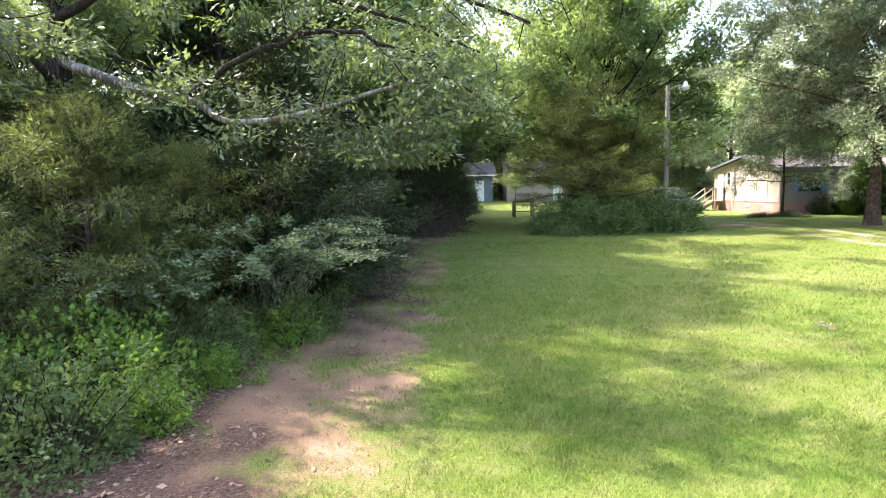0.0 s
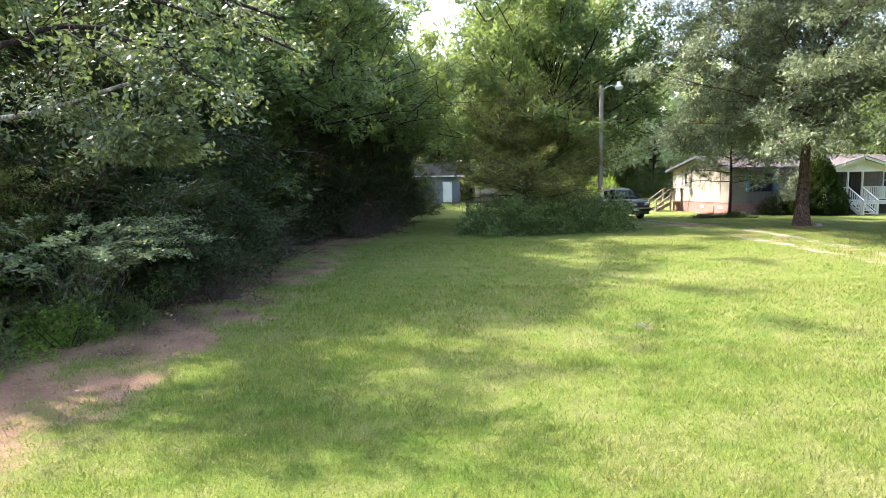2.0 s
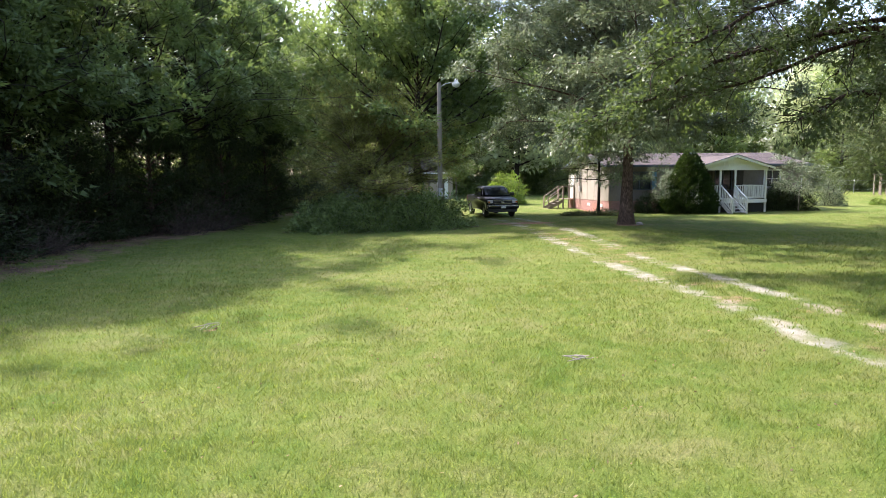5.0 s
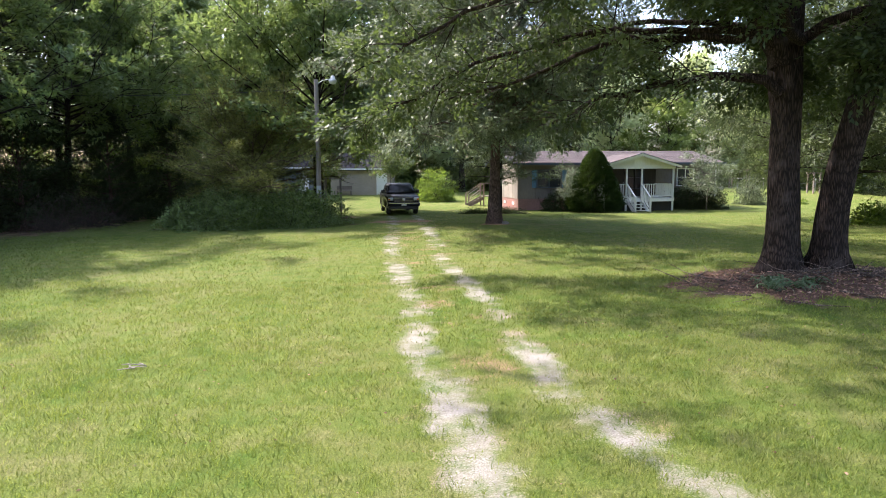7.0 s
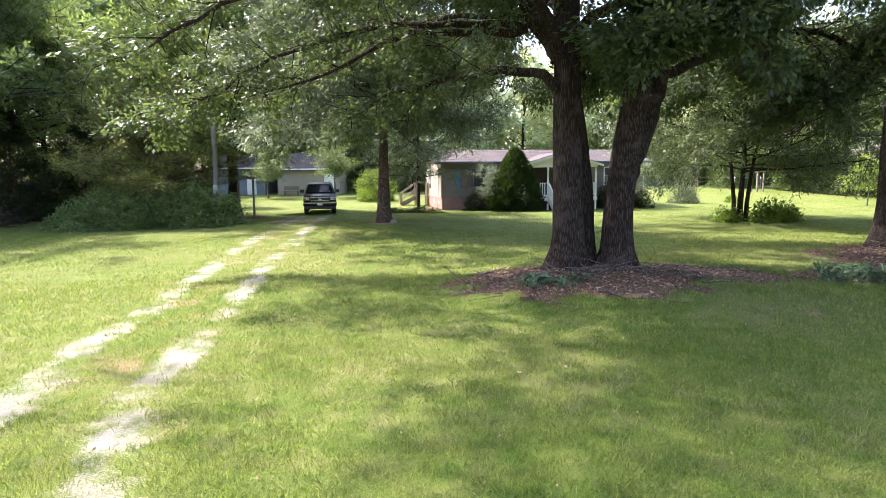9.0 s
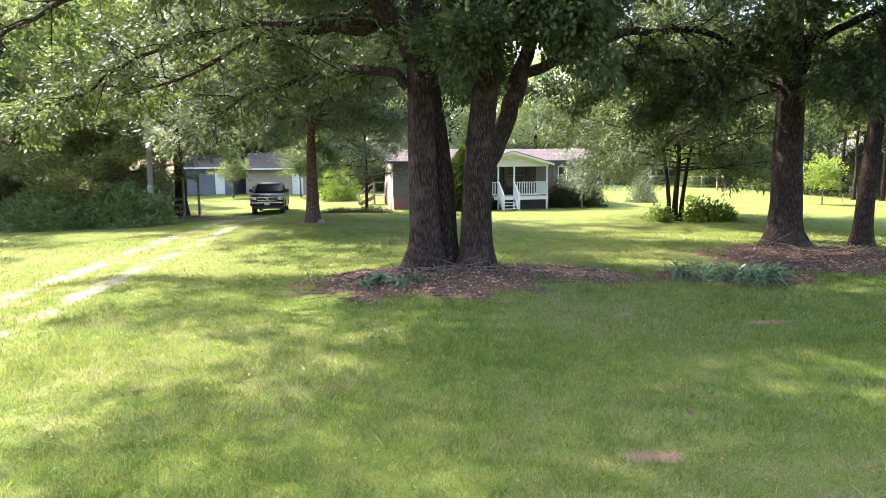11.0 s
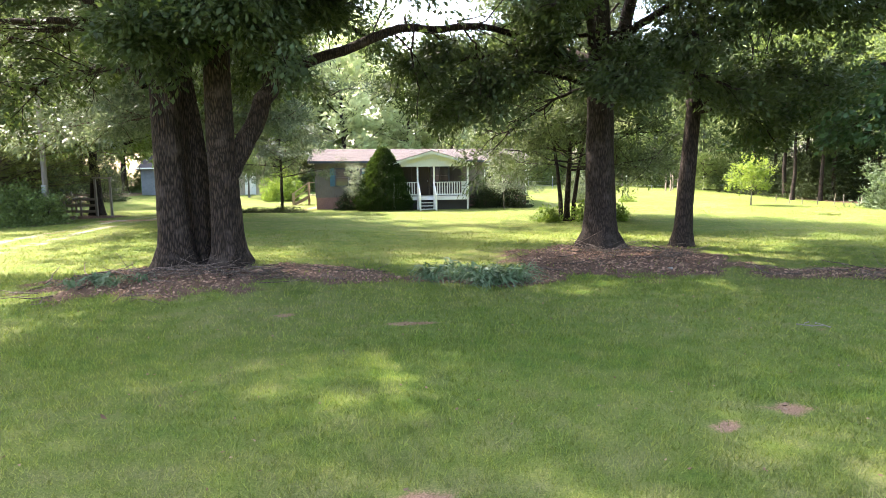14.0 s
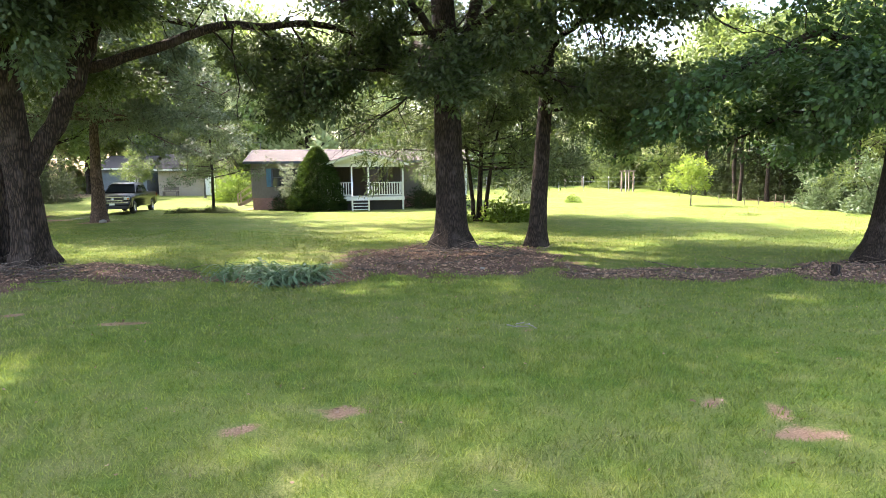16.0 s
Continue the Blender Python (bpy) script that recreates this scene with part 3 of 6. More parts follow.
def litter_mesh():
    """Fallen leaves over the beds and the wood's edge."""
    rng = np.random.default_rng(12)
    x, y = rng.uniform(-5, 48, 260000), rng.uniform(3, 32, 260000)
    d, _, l = masks(x, y)
    keep = rng.uniform(0, 1, len(x)) < np.where(y < 20, 1, 0.4) * step01(0.45, 0.9, l) * 0.85 + 0.10 * step01(0.45, 0.8, d) * (y < 14)
    x, y = np.append(x[keep][:42000], rng.uniform(1, 47, 900)), np.append(y[keep][:42000], rng.uniform(3.2, 13, 900))
    n = len(x)
    P = np.stack([x, y, gz(x, y) + rng.uniform(0.004, 0.03, n)], 1)
    D = np.column_stack([rng.normal(0, 1, (n, 2)), rng.normal(0, 0.25, n)])
    return leaf_cards(P, D, np.where(np.arange(n) < n - 900, rng.uniform(0.04, 0.10, n), 0.045), 0.5, rng, 0.1, "leaf_litter", DEAD_LEAF)


tagged(new("leaf_litter", litter_mesh()), "dry brown fallen leaves spread under the trees", "leaf litter", kind="stuff")

# ---- the front oaks ----
def custom_tree(name, label, x, y, lines, leaf_lines, leaves, size, mat, bark, seed, spread=0.35, aspect=0.45, droop=0.25, sub_len=1.3, subs=10, low=None, shade_boughs=None, bare=(), share=0.61, thin={}, keep=0.8, pale=()):
    """A tree of which the trunks and limbs are given: (part name, points from the foot, first radius, last radius)."""
    rng = np.random.default_rng(seed)
    ob = thing(name, pose(x, y, float(gz(x, y)) - 0.05), label, "tree")
    tp, td, wt, twigs = [], [], [], []
    for k, (pn, pts, r0, r1) in enumerate(lines):
        pts = np.array(pts, float)
        t = np.linspace(0, len(pts) - 1, (len(pts) - 1) * 5 + 1)
        q = np.stack([np.interp(t, np.arange(len(pts)), pts[:, c]) for c in range(3)], 1)
        for _ in range(3):
            q[1:-1] = 0.25 * q[:-2] + 0.5 * q[1:-1] + 0.25 * q[2:]
        w = np.cumsum(rng.normal(0, 0.012 if pn == "trunk" or k in pale else 0.05, q.shape), 0)
        w -= np.linspace(0, 1, len(q))[:, None] * w[-1]
        q = q + w * (1.0 if pn != "trunk" else 0.5)
        rad = np.linspace(r0, r1, len(q))
        if pn == "trunk":
            rad = rad + r0 * 0.5 * np.exp(-np.maximum(q[:, 2], 0) / (r0 * 0.9))
        sides = 30 if r0 > 0.2 else 9
        V, F = tube(q, rad, sides, 0.07 if pn == "trunk" else 0.03, rng)
        if pn == "trunk":          # root buttresses and shallow flutes
            a = np.tile(np.arange(sides) * 2 * math.pi / sides, len(q))
            z = np.maximum(V[:, 2], 0)
            ph = rng.uniform(0, 6.28, 3)
            swell = 0.30 * np.exp(-z / 0.22) * np.maximum(0, np.sin(4 * a + ph[0]) + 0.5 * np.sin(7 * a + ph[1])) + 0.035 * np.sin(5 * a + ph[2] + 0.5 * z)
            axis = np.repeat(q, sides, 0)
            V = V + (V - axis) * (1, 1, 0) * swell[:, None]
        part(pn, np_mesh(pn, V, F, GREY_BARK if k in pale else bark, True), None, ob)
        if k in bare:
            tb, p, d = offshoots(rng, q, 0.05, 16, 1.7, -0.05, 0.2, 2, 0.35)
            twigs += tb
            for u in range(0, len(p), 4):
                twigs.append(tube(bent(rng, p[u], d[u] + (0, 0, -0.4), rng.uniform(0.5, 1.1), 4, -0.05, 0.25), np.linspace(0.01, 0.004, 5), 4))
        if k in leaf_lines:
            tb, p, d = offshoots(rng, q, min(r1 * 1.3, 0.09), subs, sub_len, -0.02, 0.25, 9, 0.45)
            twigs += tb
            tp.append(p), td.append(d), wt.append(np.full(len(p), thin.get(k, 1.0)))
    low_n = sum(len(p) for p in tp)
    # unseen boughs above the view, added and placed to shade the lawn
    if shade_boughs:
        cx, cy, cz, ux, uz, nb = shade_boughs
        for _ in range(nb):
            q = unit(rng.normal(0, 1, 3))
            a = np.array([cx, cy, cz]) + q * np.array([ux, ux, uz]) * rng.uniform(0.1, 0.95)
            line = bent(rng, a, q * (1, 1, 0.4), 1.7, 5, -0.02, 0.2)
            twigs.append(tube(line, np.linspace(0.035, 0.01, 6), 4))
            tb, p, d = offshoots(rng, line, 0.03, 6, 1.1, -0.02, 0.1, 7, 0.5)
            twigs += tb
            tp.append(p), td.append(d)
    V, F = join(twigs)
    tagged(part("twig_mass", np_mesh("twig_mass", V, F, bark, True), None, ob), kind="stuff")
    tp, td = np.concatenate(tp), np.concatenate(td)
    cut = int(leaves * share) if shade_boughs else leaves
    full = rng.uniform(0, 1, low_n // 9 + 1) < keep
    leafy = np.flatnonzero(np.repeat(full, 9)[:low_n])
    idx = np.concatenate([rng.choice(leafy, cut, p=np.concatenate(wt)[leafy] / np.concatenate(wt)[leafy].sum()), rng.integers(min(low_n, len(tp) - 1), len(tp), leaves - cut)])
    sets = [clumped(rng, tp, td, idx[:cut], spread * 0.85, 11, size * 0.85, droop)]
    if cut < leaves:
        sets.append(clumped(rng, tp, td, idx[cut:], 0.6, 10, size * 1.5, droop))
    P, D, face = (np.concatenate(v) for v in zip(*sets))
    ok = P[:, 2] > (low or -1)
    P, D, face = P[ok], D[ok], face[ok]
    n = len(P)
    s = size * rng.uniform(0.6, 1.3, n) * np.where(P[:, 2] > 8.0, 2.0, 1.0)
    part("crown", leaf_cards(P, D, s, aspect, rng, 0.12, "crown", mat, face=face), None, ob)
    return ob


custom_tree("oak_tree", "large multi-trunked oak with ridged grey-brown bark and spreading limbs", 25.6, 14.4, [
    ("trunk", [(-0.54, -0.05, -0.2), (-0.56, -0.05, 1.6), (-0.60, -0.05, 3.6), (-0.64, -0.03, 5.6), (-0.5, 0.0, 9.5)], 0.345, 0.24),
    ("trunk", [(-0.10, 0.42, -0.2), (-0.12, 0.45, 1.5), (-0.28, 0.5, 3.0), (-0.5, 0.6, 4.4), (-0.5, 0.9, 8.5)], 0.27, 0.2),
    ("trunk", [(0.60, 0.05, -0.2), (0.60, 0.0, 1.3), (0.66, -0.25, 2.5), (0.76, -0.55, 3.7), (0.95, -0.8, 6.1), (1.0, -0.9, 9.0)], 0.34, 0.22),
    ("limb", [(0.65, -0.1, 1.7), (1.05, 0.2, 2.7), (1.55, 0.7, 4.2), (2.1, 0.9, 5.6), (2.8, 1.2, 8.0)], 0.24, 0.12),
    ("limb", [(1.6, 0.7, 4.3), (2.8, 1.2, 5.0), (4.4, 2.0, 5.7), (6.0, 2.8, 5.85), (7.8, 3.4, 5.55), (10.2, 4.0, 5.8)], 0.13, 0.05),
    ("limb", [(4.4, 2.0, 5.7), (4.6, 1.8, 5.0), (4.6, 1.7, 4.2), (4.7, 1.6, 3.3)], 0.03, 0.008),
    ("limb", [(5.6, 2.6, 5.8), (6.0, 2.3, 5.2), (6.2, 2.1, 4.5), (6.2, 2.0, 3.8)], 0.03, 0.008),
    ("limb", [(7.4, 3.3, 5.6), (7.2, 3.0, 5.0), (6.9, 2.9, 4.3), (6.8, 2.8, 3.4)], 0.03, 0.008),
    ("limb", [(-0.62, -0.05, 4.5), (-1.1, -0.15, 5.2), (-1.6, -0.2, 5.8), (-2.6, 0.0, 6.3), (-4.2, 0.2, 6.7)], 0.27, 0.13),
    ("limb", [(-1.5, -0.2, 5.2), (-2.6, 0.3, 5.15), (-4.0, 0.9, 5.3), (-6.0, 1.5, 4.7), (-8.2, 2.0, 4.1)], 0.10, 0.02),
    ("limb", [(-0.85, -0.3, 3.95), (-1.6, 0.0, 4.35), (-2.8, 0.4, 4.35), (-4.4, 0.8, 4.0), (-5.6, 1.0, 3.4)], 0.12, 0.03),
    ("limb", [(-1.5, -0.2, 5.2), (-4.0, 0.6, 5.7), (-7.0, 1.2, 5.1), (-9.0, 1.5, 4.3), (-10.4, 1.6, 3.6)], 0.08, 0.015),
    ("limb", [(-2.6, 0.0, 6.1), (-5.0, -0.8, 6.4), (-8.0, -1.2, 5.5), (-9.8, -1.2, 4.4)], 0.085, 0.02),
    ("limb", [(-0.6, 0.6, 5.4), (-3.0, 2.2, 6.1), (-6.0, 4.0, 5.6), (-8.6, 5.0, 4.5)], 0.085, 0.02),
    ("limb", [(-0.6, -0.4, 5.0), (0.2, -1.4, 5.6), (1.4, -2.4, 5.7), (2.4, -3.0, 5.2)], 0.12, 0.03),
    ("limb", [(-0.7, -0.5, 4.9), (-1.8, -1.6, 5.6), (-3.2, -2.4, 5.9), (-4.6, -2.8, 5.6)], 0.12, 0.03),
    ("limb", [(1.2, 0.5, 5.0), (2.2, -0.8, 5.8), (3.6, -1.8, 6.0), (5.0, -2.2, 5.7)], 0.12, 0.03),
    ("limb", [(-0.4, 0.9, 5.5), (-0.6, 2.4, 6.2), (-1.4, 4.2, 6.0), (-2.0, 5.6, 5.2)], 0.12, 0.03),
    ("limb", [(0.9, 0.5, 5.2), (1.3, 0.2, 5.9), (1.8, -0.3, 6.0), (2.3, -0.8, 5.6)], 0.08, 0.02),
    ("limb", [(1.4, 0.6, 4.0), (1.9, 0.2, 5.2), (2.4, 0.0, 5.9), (2.9, -0.3, 5.6)], 0.08, 0.02),
    ("limb", [(0.85, -0.7, 4.9), (0.75, -1.5, 5.3), (0.55, -2.0, 5.0), (0.4, -2.4, 4.3)], 0.07, 0.02),
    ("limb", [(1.1, 0.6, 5.2), (1.8, 2.4, 6.0), (3.0, 4.2, 5.9), (4.2, 5.6, 5.2)], 0.12, 0.03),
    ("limb", [(0.9, -0.7, 5.2), (1.5, -1.5, 5.6), (1.9, -2.0, 5.2), (2.2, -2.3, 4.6)], 0.07, 0.02),
    ("limb", [(-0.35, 0.6, 4.8), (0.0, 1.6, 5.3), (0.4, 2.6, 5.1), (0.7, 3.4, 4.5)], 0.08, 0.02),
], {4, 6, 8, 9, 10, 11, 12, 13, 14, 15, 16, 17, 18, 19, 20, 21, 22, 23, 7}, 114000, 0.135, OAK_LEAF, OAK_BARK, 21, 0.24, 0.5, 0.3, 1.9, 17, 2.8, (-3.2, -2.0, 10.2, 11.2, 3.4, 400), (9, 10, 11, 12), 0.67, {4: 0.4, 6: 0.3, 7: 0.35, 9: 0.9, 10: 0.8, 11: 1.3, 12: 1.3, 13: 1.2, 14: 1.5, 15: 1.5, 18: 2.4, 19: 2.0, 20: 3.6, 22: 3.0, 23: 2.5})

custom_tree("oak_tree", "tall oak with a thick flared trunk standing in leaf litter", 35.2, 18.6, [
    ("trunk", [(0, 0, -0.2), (0.0, 0.0, 1.6), (-0.05, 0, 3.2), (-0.1, 0, 4.9), (-0.2, 0.1, 7.2)], 0.43, 0.3),
    ("limb", [(0.05, 0, 4.3), (0.55, 0.1, 5.6), (0.9, 0.2, 7.5), (1.2, 0.2, 10.0)], 0.22, 0.12),
    ("limb", [(-0.2, 0, 4.9), (-1.2, -0.3, 5.5), (-2.4, -0.6, 5.3), (-3.8, -0.8, 5.2), (-5.6, -1.2, 4.9)], 0.14, 0.03),
    ("limb", [(0.2, 0, 4.6), (1.2, -0.5, 4.9), (2.2, -0.9, 4.6), (3.2, -1.2, 4.2)], 0.09, 0.02),
    ("limb", [(-0.2, 0, 5.4), (-0.9, -1.6, 6.2), (-1.6, -3.2, 6.2), (-2.0, -4.4, 5.5)], 0.12, 0.03),
    ("limb", [(0.2, 0, 5.6), (1.4, -1.4, 6.4), (2.8, -2.6, 6.3), (3.8, -3.4, 5.7)], 0.12, 0.03),
    ("limb", [(-0.1, 0.2, 5.2), (-1.0, 1.8, 6.0), (-2.0, 3.4, 6.0), (-2.6, 4.6, 5.4)], 0.12, 0.03),
    ("limb", [(0.0, 0.2, 5.0), (0.4, -1.2, 5.0), (0.2, -2.2, 4.5), (0.1, -2.8, 3.9)], 0.07, 0.02),
    ("limb", [(-0.2, 0, 4.5), (-1.4, -0.8, 4.8), (-2.8, -1.2, 4.6), (-4.2, -1.4, 4.0)], 0.07, 0.015),
    ("limb", [(-0.2, 0, 4.6), (-1.2, 0.6, 4.4), (-2.2, 1.0, 3.8), (-2.8, 1.2, 3.3)], 0.05, 0.015),
    ("limb", [(-0.2, 0.1, 5.0), (-2.0, 1.4, 5.7), (-4.0, 2.4, 5.5), (-6.0, 3.0, 4.7)], 0.09, 0.02),
], {2, 3, 4, 5, 6, 7, 8, 10}, 74000, 0.15, OAK_LEAF, DARK_BARK, 22, 0.28, 0.5, 0.3, 1.6, 14, 2.3, (-1.0, -2.6, 10.0, 9.0, 3.4, 200), (8, 9), 0.58, {2: 1.6, 4: 1.3, 6: 1.4, 5: 1.3, 8: 1.3, 10: 1.3}, 0.75)

custom_tree("oak_tree", "slimmer oak with a straight dark trunk beside the larger oak", 37.62, 19.0, [
    ("trunk", [(0, 0, -0.2), (0.06, 0, 1.6), (0.2, 0, 3.4), (0.3, 0, 5.5), (0.4, 0.1, 9.0)], 0.26, 0.14),
    ("limb", [(0.1, 0, 3.9), (0.9, -0.5, 4.6), (2.0, -1.0, 4.8), (3.4, -1.4, 4.2)], 0.07, 0.02),
    ("limb", [(0.1, 0, 4.4), (1.2, 0.4, 5.2), (2.6, 0.9, 5.2), (4.0, 1.4, 4.2), (4.6, 1.5, 3.4)], 0.08, 0.02),
    ("limb", [(0.1, 0, 3.6), (0.9, 0.3, 4.0), (1.8, 0.5, 3.8), (2.8, 0.6, 3.0)], 0.06, 0.02),
    ("limb", [(0.1, 0, 4.8), (-0.6, -1.3, 5.6), (-0.8, -2.6, 5.6), (-0.9, -3.6, 5.0)], 0.07, 0.02),
    ("limb", [(0.1, 0, 5.0), (0.9, -1.4, 6.0), (2.2, -2.8, 6.2), (3.0, -3.6, 5.6)], 0.08, 0.02),
    ("limb", [(0.1, 0.1, 4.0), (0.5, 1.3, 4.8), (1.4, 2.8, 4.8), (2.0, 4.0, 4.2)], 0.07, 0.02),
], {1, 2, 3, 4, 5, 6}, 27000, 0.15, OAK_LEAF, DARK_BARK, 23, 0.32, 0.5, 0.3, 1.5, 14, 2.5, (1.4, 0.2, 9.4, 5.6, 3.4, 60), (), 0.74, {}, 0.9)

custom_tree("oak_tree", "leaning oak with a broad flared foot at the lawn's edge", 44.9, 15.4, [
    ("trunk", [(0, 0, -0.2), (0.2, 0, 1.4), (0.35, 0, 3.2), (0.3, 0, 5.4), (0.2, 0.1, 9.0)], 0.46, 0.28),
    ("limb", [(0.2, 0, 3.9), (-1.0, -0.3, 4.6), (-2.4, -0.5, 4.7), (-4.0, -0.6, 4.0), (-5.0, -0.6, 3.2)], 0.12, 0.03),
    ("limb", [(0.2, 0, 4.4), (-0.8, 1.6, 5.0), (-2.2, 3.2, 5.0), (-3.8, 4.6, 4.0), (-4.6, 5.2, 3.2)], 0.12, 0.03),
    ("limb", [(0.2, 0, 3.2), (-0.8, 0.6, 3.6), (-1.8, 1.2, 3.5), (-2.8, 1.8, 2.7)], 0.07, 0.02),
    ("limb", [(0.3, 0, 3.0), (0.6, 1.6, 3.4), (0.4, 3.2, 3.2), (-0.2, 4.6, 2.5)], 0.07, 0.02),
    ("limb", [(0.3, 0, 4.0), (1.6, -0.6, 4.6), (3.0, -1.2, 4.8), (4.6, -1.6, 4.4)], 0.12, 0.03),
    ("limb", [(0.3, 0, 3.6), (-0.6, -0.9, 4.2), (-1.4, -1.7, 4.2), (-2.2, -2.4, 3.6)], 0.08, 0.02),
    ("limb", [(0.3, 0.1, 4.6), (1.2, 1.8, 5.4), (2.2, 3.4, 5.4), (3.0, 4.8, 4.8)], 0.10, 0.03),
], {1, 2, 3, 4, 5, 6, 7}, 46000, 0.15, BROAD_LEAF, DARK_BARK, 24, 0.28, 0.6, 0.3, 1.6, 14, 1.9, (0.4, 0.4, 9.6, 6.2, 3.4, 70))

# the overhanging oak at the wood's edge, with its pale bent limb
custom_tree("edge_oak_tree", "woodland oak with a pale bent limb over the lawn", -5.4, 8.9, [
    ("trunk", [(0, 0, -0.2), (0.1, 0, 2.0), (0.2, -0.1, 4.0), (0.2, -0.1, 5.6), (0.1, 0, 7.2)], 0.24, 0.10),
    ("limb", [(0.15, -0.1, 4.5), (1.0, -0.5, 4.15), (1.9, -0.8, 3.85), (2.6, -1.0, 3.7), (3.1, -1.1, 3.35), (4.4, -1.3, 3.5), (6.0, -1.4, 3.9)], 0.085, 0.02),
    ("limb", [(2.6, -1.0, 3.7), (3.6, -1.2, 4.2), (4.6, -1.2, 4.5), (5.8, -1.0, 4.2), (6.6, -0.9, 3.6)], 0.05, 0.012),
    ("limb", [(0.2, -0.1, 4.9), (1.6, -0.6, 5.3), (3.4, -1.0, 5.4), (5.4, -1.0, 5.1), (7.2, -0.9, 4.6)], 0.08, 0.02),
    ("limb", [(0.2, -0.1, 5.4), (1.4, 0.6, 5.8), (3.2, 1.3, 5.9), (5.0, 1.7, 5.4), (6.6, 1.9, 4.8)], 0.08, 0.02),
    ("limb", [(0.1, -0.1, 4.0), (0.4, -1.4, 4.6), (0.9, -2.6, 4.6), (1.4, -3.6, 4.1)], 0.06, 0.02),
    ("limb", [(4.4, -1.3, 3.5), (5.0, -1.3, 3.3), (5.5, -1.2, 3.0)], 0.02, 0.008),
    ("limb", [(0.2, 0, 4.8), (2.0, 2.4, 4.2), (3.6, 4.6, 3.5), (4.6, 4.8, 3.55), (5.4, 4.6, 3.2), (6.4, 4.7, 3.15)], 0.028, 0.007),
], {1, 2, 3, 4, 5, 6}, 17000, 0.10, EDGE_LEAF, DARK_BARK, 25, 0.22, 0.45, 0.2, 1.4, 17, 2.75, None, (7,), 1.0, {1: 0.4, 2: 0.6, 3: 0.5, 4: 0.6, 5: 0.8}, 0.6, {1})

# ---- the trees of the yard ----
big_willow = tree_meshes(31, 16, 0.30, 4.5, 7.2, 64, 190000, 0.17, FINE_LEAF, RED_BARK, "round", -0.02, 0.3, 0.3, 0.4, 9, 0.36, vary=0.35, climb=0.18, sides=18, small=True)
plant_tree("willow_oak_tree", big_willow, 19.4, 28.0, "tall tree with a reddish trunk and drooping grey-green foliage", 40)
young = tree_meshes(32, 9.6, 0.10, 2.2, 3.3, 40, 40000, 0.13, FEATHER_LEAF, DARK_BARK, "cone", 0.0, 0.15, 0.2, 0.25, 9, 0.36, climb=0.15, small=True)
plant_tree("young_pine_tree", young, 20.35, 37.9, "young dark-green evergreen tree in front of the house", 10)
pecan = tree_meshes(33, 18, 0.36, 3.9, 10.0, 50, 105000, 0.24, PECAN_LEAF, DARK_BARK, "round", 0.03, 0.15, 0.42, 0.55, 8, 0.4, vary=0.45, climb=0.25, small=True)
plant_tree("shade_tree", pecan, 9.4, 37.2, "tall spreading shade tree with a dark trunk behind the bushes", 0)
cedar_big = tree_meshes(34, 7.4, 0.2, 1.7, 5.3, 74, 86000, 0.135, CEDAR_TIP, RED_BARK, "round", 0.015, 0.0, 0.12, 0.26, 11, 0.36, vary=0.35, climb=0.1, flat=0.1, small=True, per=20, tight=0.17, rise=2.2)
plant_tree("cedar_tree", cedar_big, 7.3, 31.6, "wide dark cedar standing over a clump of bushes", 0)
multi = tree_meshes(35, 15.0, 0.15, 2.5, 6.3, 56, 95000, 0.24, FEATHER_LEAF, DARK_BARK, "round", -0.01, 0.2, 0.3, 0.26, 9, 0.4, climb=0.2, small=True)
ob = plant_tree("cedar_tree", multi, 36.2, 30.3, "three-stemmed cedar with feathery grey-green foliage on the lawn", 0)
for dx, dy, tx, ty in ((0.28, 0.1, 0.55, 0.2), (-0.26, 0.05, -0.45, 0.1)):
    V, F = tube([(dx, dy, -0.2), (dx * 1.2, dy, 1.0), (dx + tx * 0.5, dy + ty * 0.5, 2.6), (dx + tx * 1.4, dy + ty, 5.0)], [0.13, 0.10, 0.08, 0.04], 9)
    part("trunk", np_mesh("trunk", V, F, DARK_BARK, True), None, ob)
yellow = tree_meshes(36, 3.7, 0.06, 1.2, 1.35, 20, 2900, 0.16, YELLOW_LEAF, GREY_BARK, "round", 0.04, 0.1, 0.2, 0.6, 6, 0.42, climb=0.5)
plant_tree("small_yellow_tree", yellow, 50.2, 42.4, "small tree with bright yellow-green leaves on the open lawn", 0)
myrtle = tree_meshes(37, 6.0, 0.11, 1.8, 2.4, 20, 6000, 0.17, WOOD_LEAF, GREY_BARK, "round", 0.06, 0.1, 0.25, 0.45, 6, 0.42, climb=0.6)
plant_tree("small_pale_tree", myrtle, 11.6, 57.0, "small pale-barked tree beside the outbuilding", 0)
plant_tree("small_pale_tree", myrtle, -0.4, 41.0, "small leafy tree leaning out of the wood over the grass lane", 200, 1.1)
plant_tree("small_pale_tree", myrtle, 5.6, 56.4, "small pale-barked tree between the two outbuildings", 130, 0.8)

